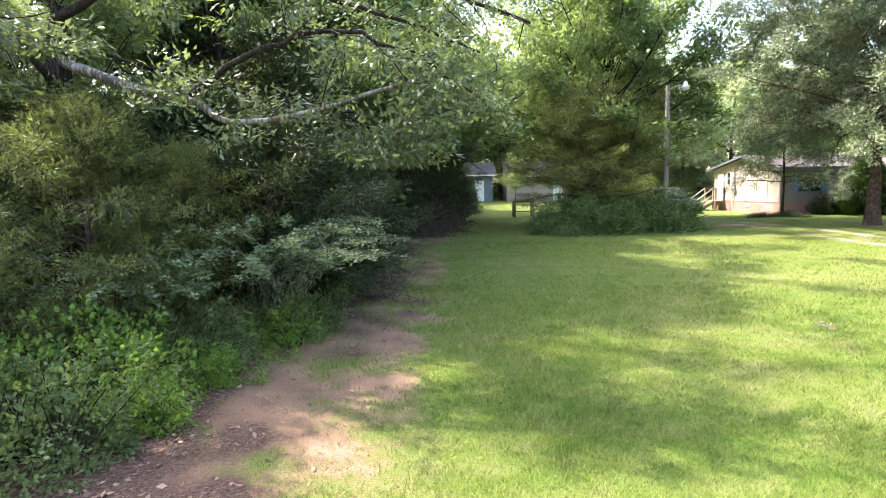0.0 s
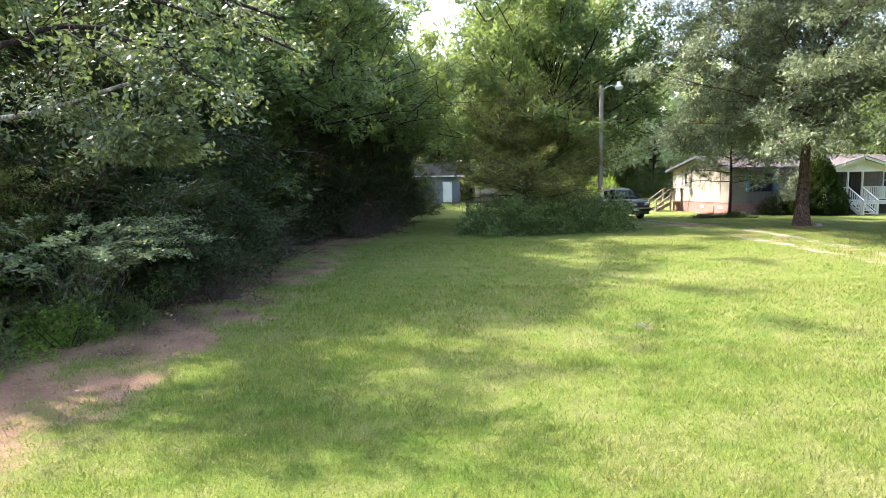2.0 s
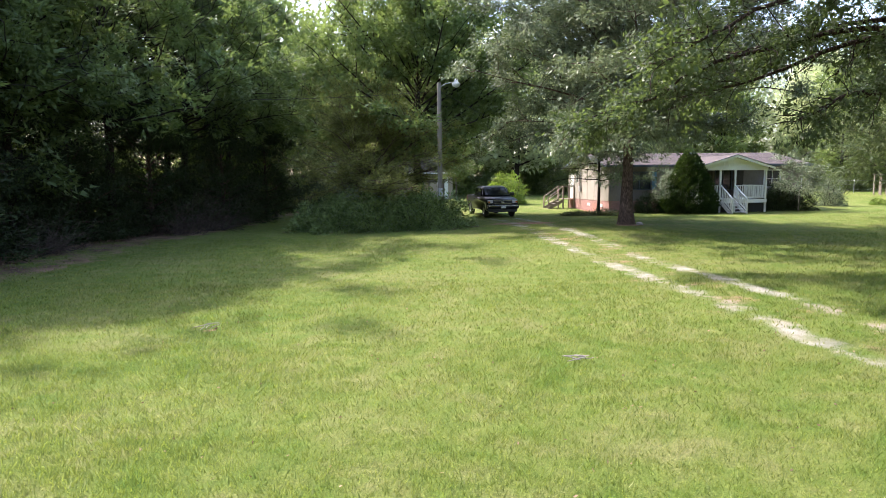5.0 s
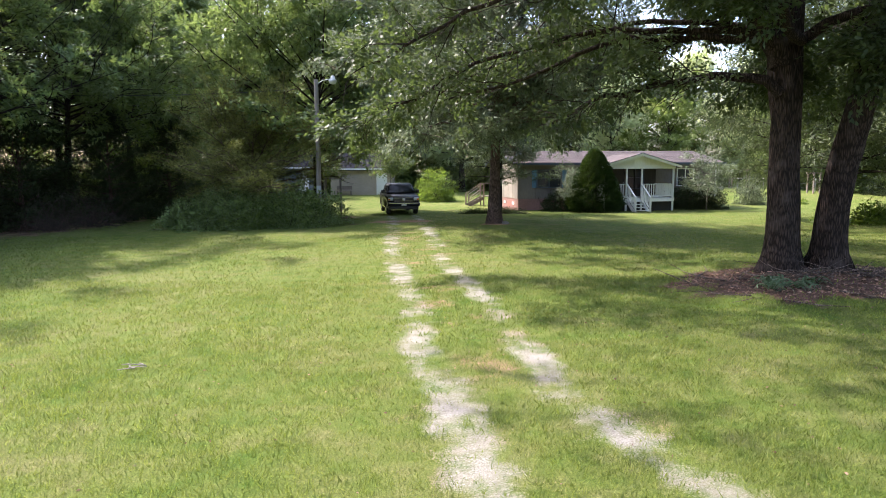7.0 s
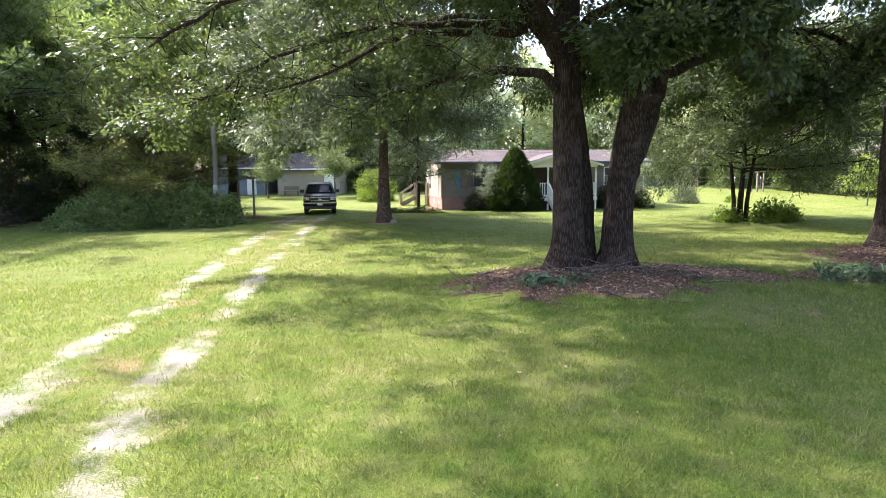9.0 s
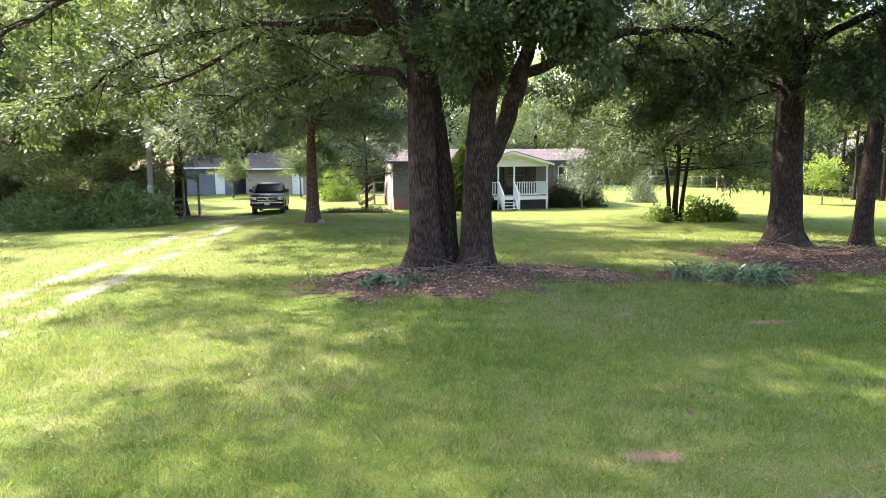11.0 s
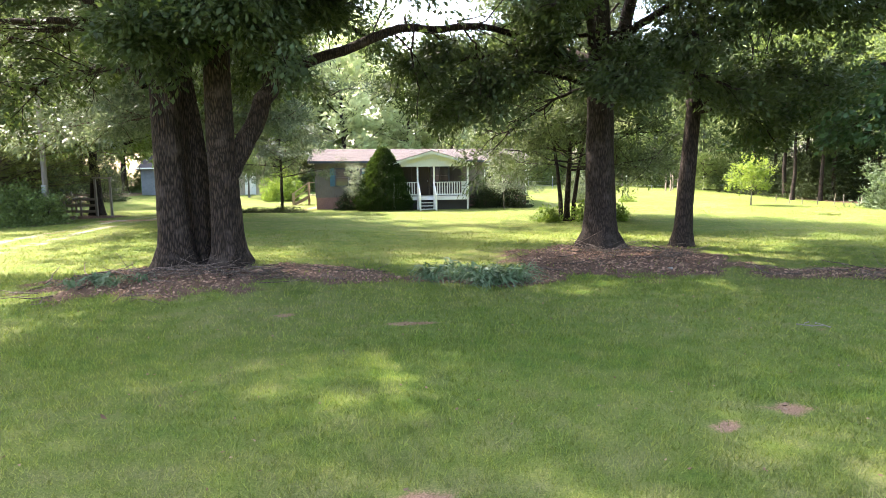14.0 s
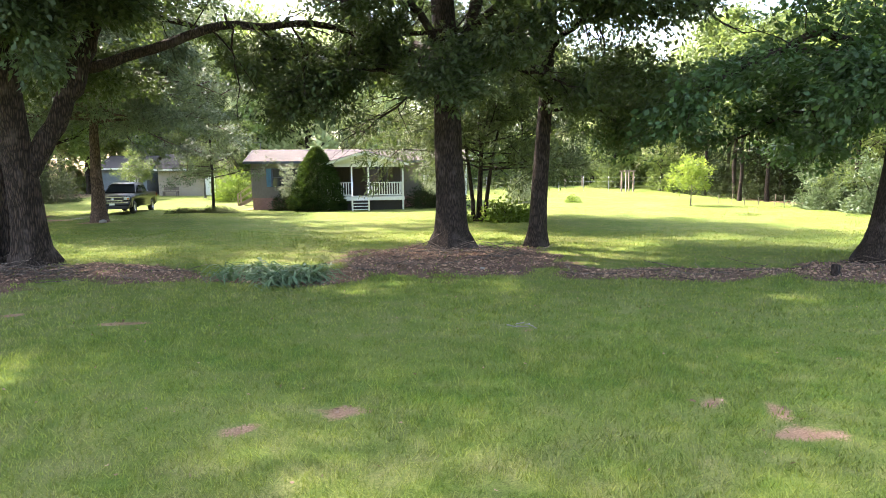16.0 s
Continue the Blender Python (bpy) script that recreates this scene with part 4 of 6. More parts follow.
# ---- the wood along the open lawn ----
fern_cedar = [tree_meshes(46 + k, (5.2, 3.4)[k], 0.07, 0.25, (1.9, 1.5)[k], (46, 36)[k], (44000, 36000)[k], 0.085, (FERN_LEAF, DARK_FERN)[k], RED_BARK, "column", 0.0, 0.12, 0.09, 0.26, 11, 0.45, climb=0.3, flat=0.14, small=True, per=20, tight=0.10, rise=1.5) for k in range(2)]
for k, (x, y, s, r, j) in enumerate(((-3.5, 9.0, 0.72, 0, 0), (-2.7, 10.8, 1.3, 90, 1), (-2.1, 11.9, 1.1, 200, 1), (-4.4, 7.9, 0.85, 150, 0), (-4.9, 5.9, 0.6, 240, 0), (-3.6, 7.9, 0.5, 300, 0), (-5.6, 9.2, 1.0, 30, 0), (-4.3, 11.0, 1.5, 120, 1), (-2.3, 14.0, 1.4, 60, 1))):
    plant_tree("cedar_sapling", fern_cedar[j], x, y, "feathery young cedar with fine grey-green drooping sprays", r, s, "cedar saplings along the wood")
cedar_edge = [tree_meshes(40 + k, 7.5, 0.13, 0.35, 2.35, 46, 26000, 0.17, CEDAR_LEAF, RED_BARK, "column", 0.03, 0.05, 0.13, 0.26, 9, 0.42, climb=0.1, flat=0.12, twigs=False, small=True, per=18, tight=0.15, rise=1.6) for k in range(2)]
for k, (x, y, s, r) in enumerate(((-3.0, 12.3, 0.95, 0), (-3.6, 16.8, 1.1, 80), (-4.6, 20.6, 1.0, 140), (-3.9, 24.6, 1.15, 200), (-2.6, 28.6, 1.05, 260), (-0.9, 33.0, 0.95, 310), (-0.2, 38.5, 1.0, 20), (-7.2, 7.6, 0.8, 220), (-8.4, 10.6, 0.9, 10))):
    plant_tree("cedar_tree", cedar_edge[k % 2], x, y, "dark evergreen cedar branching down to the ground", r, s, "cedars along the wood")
wood_near = [tree_meshes(50 + k, 20, 0.18, 2.4, 3.9, 34, (17000, 13000, 17000)[k], (0.27, 0.2, 0.27)[k], (WOOD_LEAF, BRIGHT_LEAF, WOOD_LEAF)[k], (DARK_BARK, GREY_BARK, DARK_BARK)[k], "column", 0.04, 0.15, 0.45, 0.5, 7, 0.42, climb=0.35, vary=0.4, twigs=False, coarse=8.5, small=True) for k in range(3)]
tall_edge = [tree_meshes(56 + k, 18.5, 0.24, 4.6, 5.6, 44, 34000, 0.19, (WOOD_LEAF, PECAN_LEAF)[k], DARK_BARK, "round", 0.02, 0.2, 0.4, 0.5, 8, 0.42, climb=0.3, vary=0.45, small=True, per=22, gaps=0.58) for k in range(2)]
for k, (x, y, s, r) in enumerate(((-6.4, 10.1, 0.5, 0), (-5.4, 15.8, 0.9, 100), (-4.2, 21.0, 1.0, 210), (-3.4, 26.6, 1.05, 320), (-2.6, 32.0, 1.0, 60), (-2.2, 38.0, 1.0, 150))):
    plant_tree("woodland_tree", tall_edge[k % 2], x, y, "tall broad-crowned tree at the edge of the wood", r, s, "broad trees along the wood")
rw = np.random.default_rng(5)
for k, (x, y) in enumerate(((-8.0, 16), (-13, 9.5), (-12.5, 4.5), (-6.8, 20.5), (-7.6, 25), (-6.2, 29.5), (-5.0, 34), (-4.0, 39), (-3.2, 44), (-11, 7.5), (-12, 20), (-11, 27), (-10, 34), (-9, 41), (-15, 9), (-16, 17), (-15, 31), (-8, 48), (-4.5, 51), (-10.5, 11.5), (-12, 14.5), (-17, 13), (-5.8, 18.8), (-4.8, 22.0))):
    plant_tree("woodland_tree", wood_near[1 if x < -8 and y < 22 else k % 3], x + rw.uniform(-0.8, 0.8), y + rw.uniform(-0.8, 0.8), "tall slender deciduous tree in dense woodland", rw.uniform(0, 360), rw.uniform(0.85, 1.2) * (0.82 if y < 19 else 1.0), "trees of the wood")

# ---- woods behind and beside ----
# three far trees carry the sunlit brightness in their leaf colour, one doesn't
far_wood = [tree_meshes(60 + k, 17.5, 0.24, (2.0, 3.0, 1.2, 4.0)[k], (4.6, 5.2, 4.2, 4.2)[k], 26, 6500, 0.46, (SUNLIT_LEAF, FAR_LEAF, SUNLIT_LEAF, SUNLIT_LEAF)[k], DARK_BARK, ("round", "round", "column", "column")[k], 0.03, 0.15, 0.65, 0.6, 7, 0.42, climb=0.3, vary=0.45, twigs=False, small=True) for k in range(4)]
far_spots = [(x + rw.uniform(-1.5, 1.5), y + rw.uniform(-2, 2), s) for y, s, xs in ((70, 0.98, range(-12, 62, 6)), (77, 1.12, range(-16, 72, 7))) for x in xs]
side_wood = [tree_meshes(66 + k, 17, 0.2, 1.8, 4.2, 30, 18000, 0.22, (WOOD_LEAF, FAR_LEAF)[k], DARK_BARK, "column", 0.03, 0.15, 0.45, 0.5, 8, 0.42, climb=0.3, vary=0.45, twigs=False, coarse=11, small=True) for k in range(2)]
side_spots = [(60, 38, 0.85), (61, 34, 0.9), (60, 29, 0.9), (63, 24, 1.0), (53, 58, 0.8), (50, 63, 0.9), (57, 36.5, 0.6)]
far_spots += [(58, 60, 0.9), (63, 55, 0.95), (60, 19, 0.9), (66, 50, 1.3), (67, 42, 1.35), (68, 34, 1.35), (68, 26, 1.3), (74, 46, 1.5), (75, 36, 1.5), (73, 54, 1.4), (71, 30, 1.5)]
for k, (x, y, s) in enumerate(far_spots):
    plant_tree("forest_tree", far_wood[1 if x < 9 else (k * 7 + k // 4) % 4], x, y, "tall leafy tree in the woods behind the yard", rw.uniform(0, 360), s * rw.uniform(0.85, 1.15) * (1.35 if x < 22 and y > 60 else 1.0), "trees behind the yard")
for k, (x, y, s) in enumerate(side_spots):
    plant_tree("forest_tree", side_wood[k % 2], x, y, "leafy tree at the edge of the side wood", k * 77, s, "trees beside the lawn")
pole_tree = tree_meshes(69, 17, 0.16, 5.5, 3.0, 22, 6500, 0.30, WOOD_LEAF, DARK_BARK, "column", 0.03, 0.15, 0.5, 0.55, 7, 0.42, climb=0.3, twigs=False, small=True)
for k, (x, y) in enumerate(((55.5, 47.5), (57.0, 46.5), (58.5, 47.5), (56.2, 50), (58.0, 50.5), (60.2, 45.5), (60.5, 49.0), (54.8, 52.5), (59.5, 42.8), (62.0, 43.5), (57.2, 53.5), (62.5, 47))):
    plant_tree("forest_tree", pole_tree, x, y, "straight slender tree in the dark side wood", k * 51, 0.9 + 0.05 * (k % 4), "slender trees of the side wood")

# ---- bushes and low plants ----
cone_rng = np.random.default_rng(71)


def cone_shrub(h, r, n):
    z = cone_rng.uniform(0, 1, n) ** 1.25
    prof = r * np.minimum(1, 0.82 + 1.4 * z) * (1 - z) ** 0.62 * 1.06
    a = cone_rng.uniform(0, 2 * math.pi, n)
    lump = 1 + 0.09 * np.sin(a * 7 + z * 21) + 0.06 * np.sin(a * 13 - z * 33)
    rr = prof * lump * cone_rng.uniform(0, 1, n) ** 0.16
    P = np.stack([rr * np.cos(a), rr * np.sin(a), 0.05 + z * h * 0.96], 1)
    D = np.stack([np.cos(a), np.sin(a), 0.55 + 0 * a], 1) + cone_rng.normal(0, 0.4, (n, 3))
    return leaf_cards(P, D, cone_rng.uniform(0.10, 0.24, n), 0.28, cone_rng, 0.1, "foliage", SHRUB_LEAF)


cs = thing("cone_shrub", pose(26.35, 39.4, float(gz(26.35, 39.4)) - 0.02), "large dark-green cone-shaped evergreen shrub before the house", "shrub")
V, F = tube([(0, 0, -0.1), (0.02, 0, 1.5), (0, 0.02, 3.6)], [0.11, 0.07, 0.01], 8)
part("stem_mass", np_mesh("stems", V, F, DARK_BARK, True), None, cs)
part("foliage", cone_shrub(3.95, 1.72, 26000), None, cs)

clump = [bush_mesh(80 + k, 1.6, 1.25, 1.55, 6000, 0.14, GREY_LEAF, 0.5, 0.4) for k in range(2)]
for k, (x, y, s, r) in enumerate(((5.0, 28.9, 0.85, 0), (6.6, 28.6, 0.95, 70), (8.2, 28.5, 1.0, 130), (9.8, 28.9, 1.0, 190), (11.0, 29.6, 0.95, 260), (7.4, 30.0, 1.1, 20), (9.2, 30.3, 1.15, 310), (5.6, 30.0, 0.9, 100))):
    plant_bush("thicket_bush", clump[k % 2], x, y, "dense grey-green broadleaf bush in a thicket under the cedar", r, s, "thicket bushes")
wall_bush = bush_mesh(83, 1.0, 0.8, 1.35, 3600, 0.10, CEDAR_LEAF, 0.5, 0.25)
plant_bush("foundation_bush", wall_bush, 24.0, 40.2, "dark rounded bush against the brick skirting", 0, 0.95)
plant_bush("foundation_bush", wall_bush, 32.7, 41.7, "dark rounded bush against the house front", 60, 1.15)
plant_bush("foundation_bush", wall_bush, 34.6, 42.0, "dark rounded bush at the house corner", 150, 1.2)
plant_bush("foundation_bush", wall_bush, 33.7, 42.3, "tall dark bush against the house front", 150, 1.35)
arch = tree_meshes(84, 4.2, 0.05, 1.3, 1.9, 18, 5200, 0.13, FINE_LEAF, GREY_BARK, "round", -0.03, 0.3, 0.18, 0.4, 6, 0.45, climb=0.5)
plant_tree("small_ornamental_tree", arch, 33.9, 40.6, "small pale weeping tree beside the porch", 0)
plant_tree("small_ornamental_tree", arch, 24.9, 39.5, "small pale-leaved tree before the front window", 90, 0.75)
yard_bush = bush_mesh(85, 1.75, 1.6, 2.5, 6500, 0.16, BRIGHT_LEAF, 0.5, 0.25)
plant_bush("round_yard_bush", yard_bush, 15.9, 52.6, "large rounded bright-green bush behind the parked truck", 0)
light_bush = bush_mesh(86, 1.0, 0.95, 2.5, 5200, 0.13, FINE_LEAF, 0.35, 0.18)
plant_bush("tall_yard_bush", light_bush, 39.6, 46.8, "pale feathery upright bush on the back lawn", 0)
ball = bush_mesh(87, 0.62, 0.55, 0.62, 1500, 0.08, BRIGHT_LEAF, 0.5, 0.15)
plant_bush("small_ball_bush", ball, 43.4, 47.2, "small rounded green bush on the open lawn", 0)
under = bush_mesh(88, 0.95, 0.7, 1.15, 1500, 0.17, BRIGHT_LEAF, 0.6, 0.35, 10)
for k, (x, y, s, r) in enumerate(((37.4, 29.7, 1.0, 0), (35.3, 29.8, 0.7, 120), (38.4, 30.1, 0.75, 220))):
    plant_bush("understorey_bush", under, x, y, "loose bright-green sapling growth round the cedar's foot", r, s, "bushes round the cedar")
skirt = bush_mesh(89, 1.05, 0.9, 0.95, 6000, 0.075, LOW_LEAF, 0.75, 0.7, 16)
vine = bush_mesh(90, 1.2, 1.0, 1.2, 7500, 0.07, WOOD_LEAF, 0.55, 0.65, 18)
for k, (x, y, s, r, m) in enumerate(((-3.1, 4.9, 0.85, 0, vine), (-3.3, 6.2, 0.9, 60, skirt), (-2.6, 7.5, 0.6, 110, vine), (-2.55, 5.6, 0.5, 80, skirt), (-2.3, 6.9, 0.4, 10, skirt), (-2.2, 9.1, 0.8, 200, vine), (-1.9, 8.6, 0.55, 290, skirt), (-4.2, 4.4, 1.1, 150, skirt), (-4.0, 7.2, 1.0, 20, vine), (-4.2, 9.8, 0.9, 250, skirt), (-1.7, 10.0, 0.5, 40, vine), (-3.1, 7.0, 0.55, 190, skirt))):
    plant_bush("edge_bush", m, x, y, "leafy vine-grown bush at the edge of the wood", r, s, "bushes along the wood")
wood_bush = bush_mesh(91, 2.0, 1.8, 2.6, 7000, 0.19, WOOD_LEAF, 0.5, 0.35, 14, small=True)
for k, (x, y, s) in enumerate(((-7.5, 13.5, 1.0), (-8.2, 18.5, 1.1), (-8.0, 23, 1.0), (-7.0, 27.5, 1.0), (-5.4, 32, 1.0), (-3.2, 36.5, 1.0), (-2.5, 41, 1.0), (-3.0, 47, 1.1), (50, 62, 1.0), (54, 58.5, 1.1), (45, 68, 1.2), (38, 67, 1.2), (31, 66, 1.2), (24, 67, 1.1), (16, 68, 1.2))):
    plant_bush("woodland_bush", wood_bush, x, y, "broad leafy bush filling the woodland edge", k * 67, s, "woodland bushes")
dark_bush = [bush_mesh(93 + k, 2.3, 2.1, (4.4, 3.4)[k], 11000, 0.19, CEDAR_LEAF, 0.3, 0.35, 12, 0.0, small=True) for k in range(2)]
# those with x above 56 are added as the dark depth behind the slender trunks
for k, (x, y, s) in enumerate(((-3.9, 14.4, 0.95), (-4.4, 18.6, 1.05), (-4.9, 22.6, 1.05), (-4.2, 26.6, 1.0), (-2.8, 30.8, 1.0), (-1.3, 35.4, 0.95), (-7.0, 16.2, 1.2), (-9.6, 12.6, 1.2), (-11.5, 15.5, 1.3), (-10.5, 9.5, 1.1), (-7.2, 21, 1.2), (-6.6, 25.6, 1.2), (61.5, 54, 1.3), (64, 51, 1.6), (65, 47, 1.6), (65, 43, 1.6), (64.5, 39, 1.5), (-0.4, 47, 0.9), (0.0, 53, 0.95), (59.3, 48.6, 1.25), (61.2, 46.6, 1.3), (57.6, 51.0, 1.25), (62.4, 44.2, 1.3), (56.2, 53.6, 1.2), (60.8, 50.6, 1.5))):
    plant_bush("evergreen_bush", dark_bush[k % 2], x, y, "tall dark evergreen growth in the wood, partly added for its dark depth", k * 83, s, "evergreens in the wood")
back_bush = bush_mesh(95, 3.4, 2.6, 4.6, 4200, 0.44, FAR_LEAF, 0.6, 0.35, 10, small=True)
for k, (x, y, s) in enumerate([(x, 71 + 2.0 * math.sin(x), 1.0 + 0.25 * math.sin(x * 3)) for x in range(-14, 66, 5)] + [(-12, 56, 1), (-9, 50, 1), (-12, 44, 1), (-13, 36, 1), (-14, 28, 1), (-14, 20, 1), (-14, 12, 1), (-12, 6, 1), (64, 32, 1), (64, 24, 1)]):
    plant_bush("woodland_bush", back_bush, x, y, "broad leafy bush filling the far woodland edge", k * 71, s, "far woodland bushes")


def arching_shrub(seed, stems, reach, rise, leaf, mat):
    """Long arching sprays with small leaves in pairs along them."""
    rng = np.random.default_rng(seed)
    tubes, P, D = [], [], []
    for k in range(stems):
        a = rng.uniform(-1.9, 0.9)
        out = np.array([math.cos(a), math.sin(a), 0])
        R, H = reach * rng.uniform(0.5, 1.1), rise * rng.uniform(0.7, 1.15)
        t = np.linspace(0, 1, 12)
        line = rng.normal(0, 0.15, 3) * (1, 1, 0) + out * (R * t ** 1.4)[:, None] + np.array([0, 0, 1]) * (H * (1.75 * t - 1.05 * t * t))[:, None]
        tubes.append(tube(line, np.linspace(0.014, 0.004, 12), 4))
        for s in range(2):
            n = 70
            u = rng.uniform(0.35, 1, n)
            q = np.stack([np.interp(u, t, line[:, c]) for c in range(3)], 1)
            side = np.cross(out, (0, 0, 1.0)) * (1 if s else -1)
            P.append(q + rng.normal(0, 0.03, (n, 3)))
            D.append(side + out * 0.6 + rng.normal(0, 0.35, (n, 3)))
    P, D = np.concatenate(P), np.concatenate(D)
    V, F = join(tubes)
    return np_mesh("stems", V, F, GREY_BARK, True), leaf_cards(P, D, leaf * rng.uniform(0.6, 1.3, len(P)), 0.5, rng, 0.1, "foliage", mat)


spray = arching_shrub(96, 44, 2.1, 2.2, 0.07, PALE_SPRAY)
for x, y, s, r in ((-2.3, 9.4, 1.0, 0), (-2.6, 10.6, 1.05, 30), (-3.9, 8.2, 0.85, -30)):
    plant_bush("arching_shrub", spray, x, y, "shrub with long arching sprays of small grey-green leaves", r, s, "arching shrubs")
flat = bush_mesh(92, 1.5, 0.5, 0.42, 2200, 0.12, CEDAR_LEAF, 0.3, 0.25, 10)
plant_bush("low_border_plant", flat, 20.6, 37.6, "low dark spreading plant at the young tree's foot", 5, 0.9)
plant_bush("low_border_plant", flat, 18.9, 37.3, "low dark spreading plant along the lawn border", 12, 0.75)


def strap_clump(n, rx, ry, seed, tufts=1, long=(0.35, 0.75), mat=STRAP_LEAF):
    """Strap leaves that rise from a few tufts and flop over to the ground."""
    rng = np.random.default_rng(seed)
    V = []
    roots = [(math.sqrt(rng.uniform(0, 1)), rng.uniform(0, 2 * math.pi)) for _ in range(tufts)]
    for i in range(n):
        k, a = roots[i % tufts] if tufts > 1 else (math.sqrt(rng.uniform(0, 1)), rng.uniform(0, 2 * math.pi))
        p = np.array([k * rx * math.cos(a) + rng.normal(0, 0.07), k * ry * math.sin(a) + rng.normal(0, 0.07), 0.0])
        d = rng.uniform(0, 2 * math.pi)
        L, w = rng.uniform(*long), rng.uniform(0.012, 0.022)
        reach, rise = rng.uniform(0.6, 0.98), rng.uniform(0.85, 1.9)
        pts = []
        for t in (0, 0.2, 0.4, 0.6, 0.8, 1.0):
            turn = d + 0.5 * t * rng.uniform(-1, 1)
            pts.append(p + np.array([math.cos(turn) * L * reach * t, math.sin(turn) * L * reach * t, max(0.02, L * rise * t * (1 - 1.02 * t))]))
        s = np.array([-math.sin(d), math.cos(d), 0]) * w + np.array([0, 0, w * rng.uniform(-0.5, 0.5)])
        wide = (0.7, 1.0, 1.1, 1.0, 0.7, 0.1)
        for t in range(5):
            V += [pts[t] - s * wide[t], pts[t] + s * wide[t], pts[t + 1] + s * wide[t + 1], pts[t + 1] - s * wide[t + 1]]
    return np_mesh("strap_leaves", np.array(V), np.arange(len(V)).reshape(-1, 4), mat)


tagged(part("lily_clump", strap_clump(430, 1.2, 0.65, 5, 17, (0.5, 0.95)), None, None, "", pose(31.4, 14.0, float(gz(31.4, 14.0)))), "flopped clump of blue-green strap-leaved lilies in the leaf litter", "plant")
tagged(part("lily_clump", strap_clump(110, 0.85, 0.35, 6, 7, (0.3, 0.55)), None, None, "", pose(24.5, 12.7, float(gz(24.5, 12.7)))), "small sparse clump of strap leaves before the oak", "plant")

silver = bush_mesh(98, 2.0, 1.8, 2.5, 12000, 0.16, SILVER_LEAF, 0.5, 0.5, 14, small=True)
for k, (x, y, s) in enumerate(((56.8, 37.6, 1.1), (57.2, 33.8, 1.2), (57.6, 30, 1.2), (57.8, 26, 1.1))):
    plant_bush("woodland_bush", silver, x, y, "broad bush with glossy silvery-green leaves at the lawn's edge", k * 67, s, "silvery bushes beside the lawn")


def brush_pile(seed, n, rx, h):
    """Bare grey stems arching out of one tangle."""
    rng = np.random.default_rng(seed)
    tubes = []
    for _ in range(n):
        a = rng.uniform(0, 2 * math.pi)
        start = np.array([rng.normal(0, rx * 0.3), rng.normal(0, rx * 0.3), -0.05])
        line = bent(rng, start, (math.cos(a) * 0.8, math.sin(a) * 0.8, rng.uniform(0.5, 1.6)), h * rng.uniform(0.6, 1.5), 7, -0.12, 0.25)
        tubes.append(tube(line, np.linspace(0.014, 0.004, 8), 4))
        for _ in range(3):
            i = rng.integers(2, 7)
            tubes.append(tube(bent(rng, line[i], line[i] - line[i - 1] + rng.normal(0, 0.2, 3), h * 0.35, 4, -0.1, 0.3), np.linspace(0.007, 0.003, 5), 3))
    V, F = join(tubes)
    V[:, 2] = np.maximum(V[:, 2], -0.04)
    return np_mesh("stem_mass", V, F, BRUSH_BARK, True)


tangle = brush_pile(99, 70, 1.3, 1.9)
for x, y, s, r in ((-0.5, 27.6, 1.0, 0), (-0.2, 30.2, 1.1, 90), (-2.2, 20.4, 0.8, 200), (-1.0, 12.6, 0.55, 40)):
    ob = thing("dead_brush", pose(x, y, float(gz(x, y)), 0, 0, r), "tangle of bare grey-brown arching stems at the wood's edge", "brush", "bare brush along the wood")
    ob.scale = (s, s, s)
    part("stem_mass", tangle, None, ob)
tagged(part("dry_grass_tuft", strap_clump(90, 0.55, 0.3, 7, 1, (0.2, 0.4), GRASS), None, None, "", pose(49.5, 32.5, float(gz(49.5, 32.5)) - 0.02)), "low tuft of coarse unmown grass on the lawn", "grass")

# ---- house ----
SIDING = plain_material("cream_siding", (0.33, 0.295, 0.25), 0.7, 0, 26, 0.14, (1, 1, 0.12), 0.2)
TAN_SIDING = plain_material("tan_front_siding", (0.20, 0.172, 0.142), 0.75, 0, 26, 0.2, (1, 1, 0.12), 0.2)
SKIRT = plain_material("red_brick_skirting", (0.31, 0.17, 0.145), 0.85, 0, 14, 0.25)
SHINGLE = plain_material("weathered_shingles", (0.085, 0.066, 0.062), 0.95, 0, 20, 0.3, (1, 1, 1), 0.5)
WHITE = plain_material("white_paint", (0.78, 0.79, 0.74), 0.55, 0, 22, 0.08, (1, 1, 0.3), 0.1)
TRIM = plain_material("slate_blue_trim", (0.065, 0.08, 0.105), 0.6)
SHUTTER = plain_material("blue_shutter_paint", (0.10, 0.22, 0.30), 0.6)
DARK_WOOD = plain_material("grey_weathered_wood", (0.20, 0.165, 0.135), 0.85, 0, 16, 0.3, (1, 1, 0.1), 0.4)
TAN_WOOD = plain_material("tan_treated_wood", (0.25, 0.20, 0.155), 0.85, 0, 16, 0.25, (1, 1, 0.1), 0.3)
PANE = glass_material("window_glass")
ROOM_DARK = plain_material("dark_interior", (0.035, 0.033, 0.03), 0.9)
STEEL = plain_material("grey_metal", (0.35, 0.36, 0.37), 0.45, 0.6, 20, 0.12)
HL, HW, HF, HT, RIDGE = 14.1, 7.5, 0.80, 3.15, 4.0     # length, width, floor, eaves and ridge
house = thing("house", pose(21.7, 40.9, 0.02, 0, 0, 10.3), "cream single-storey house on a red brick skirting with shingle roof", "house")
TH = 0.14


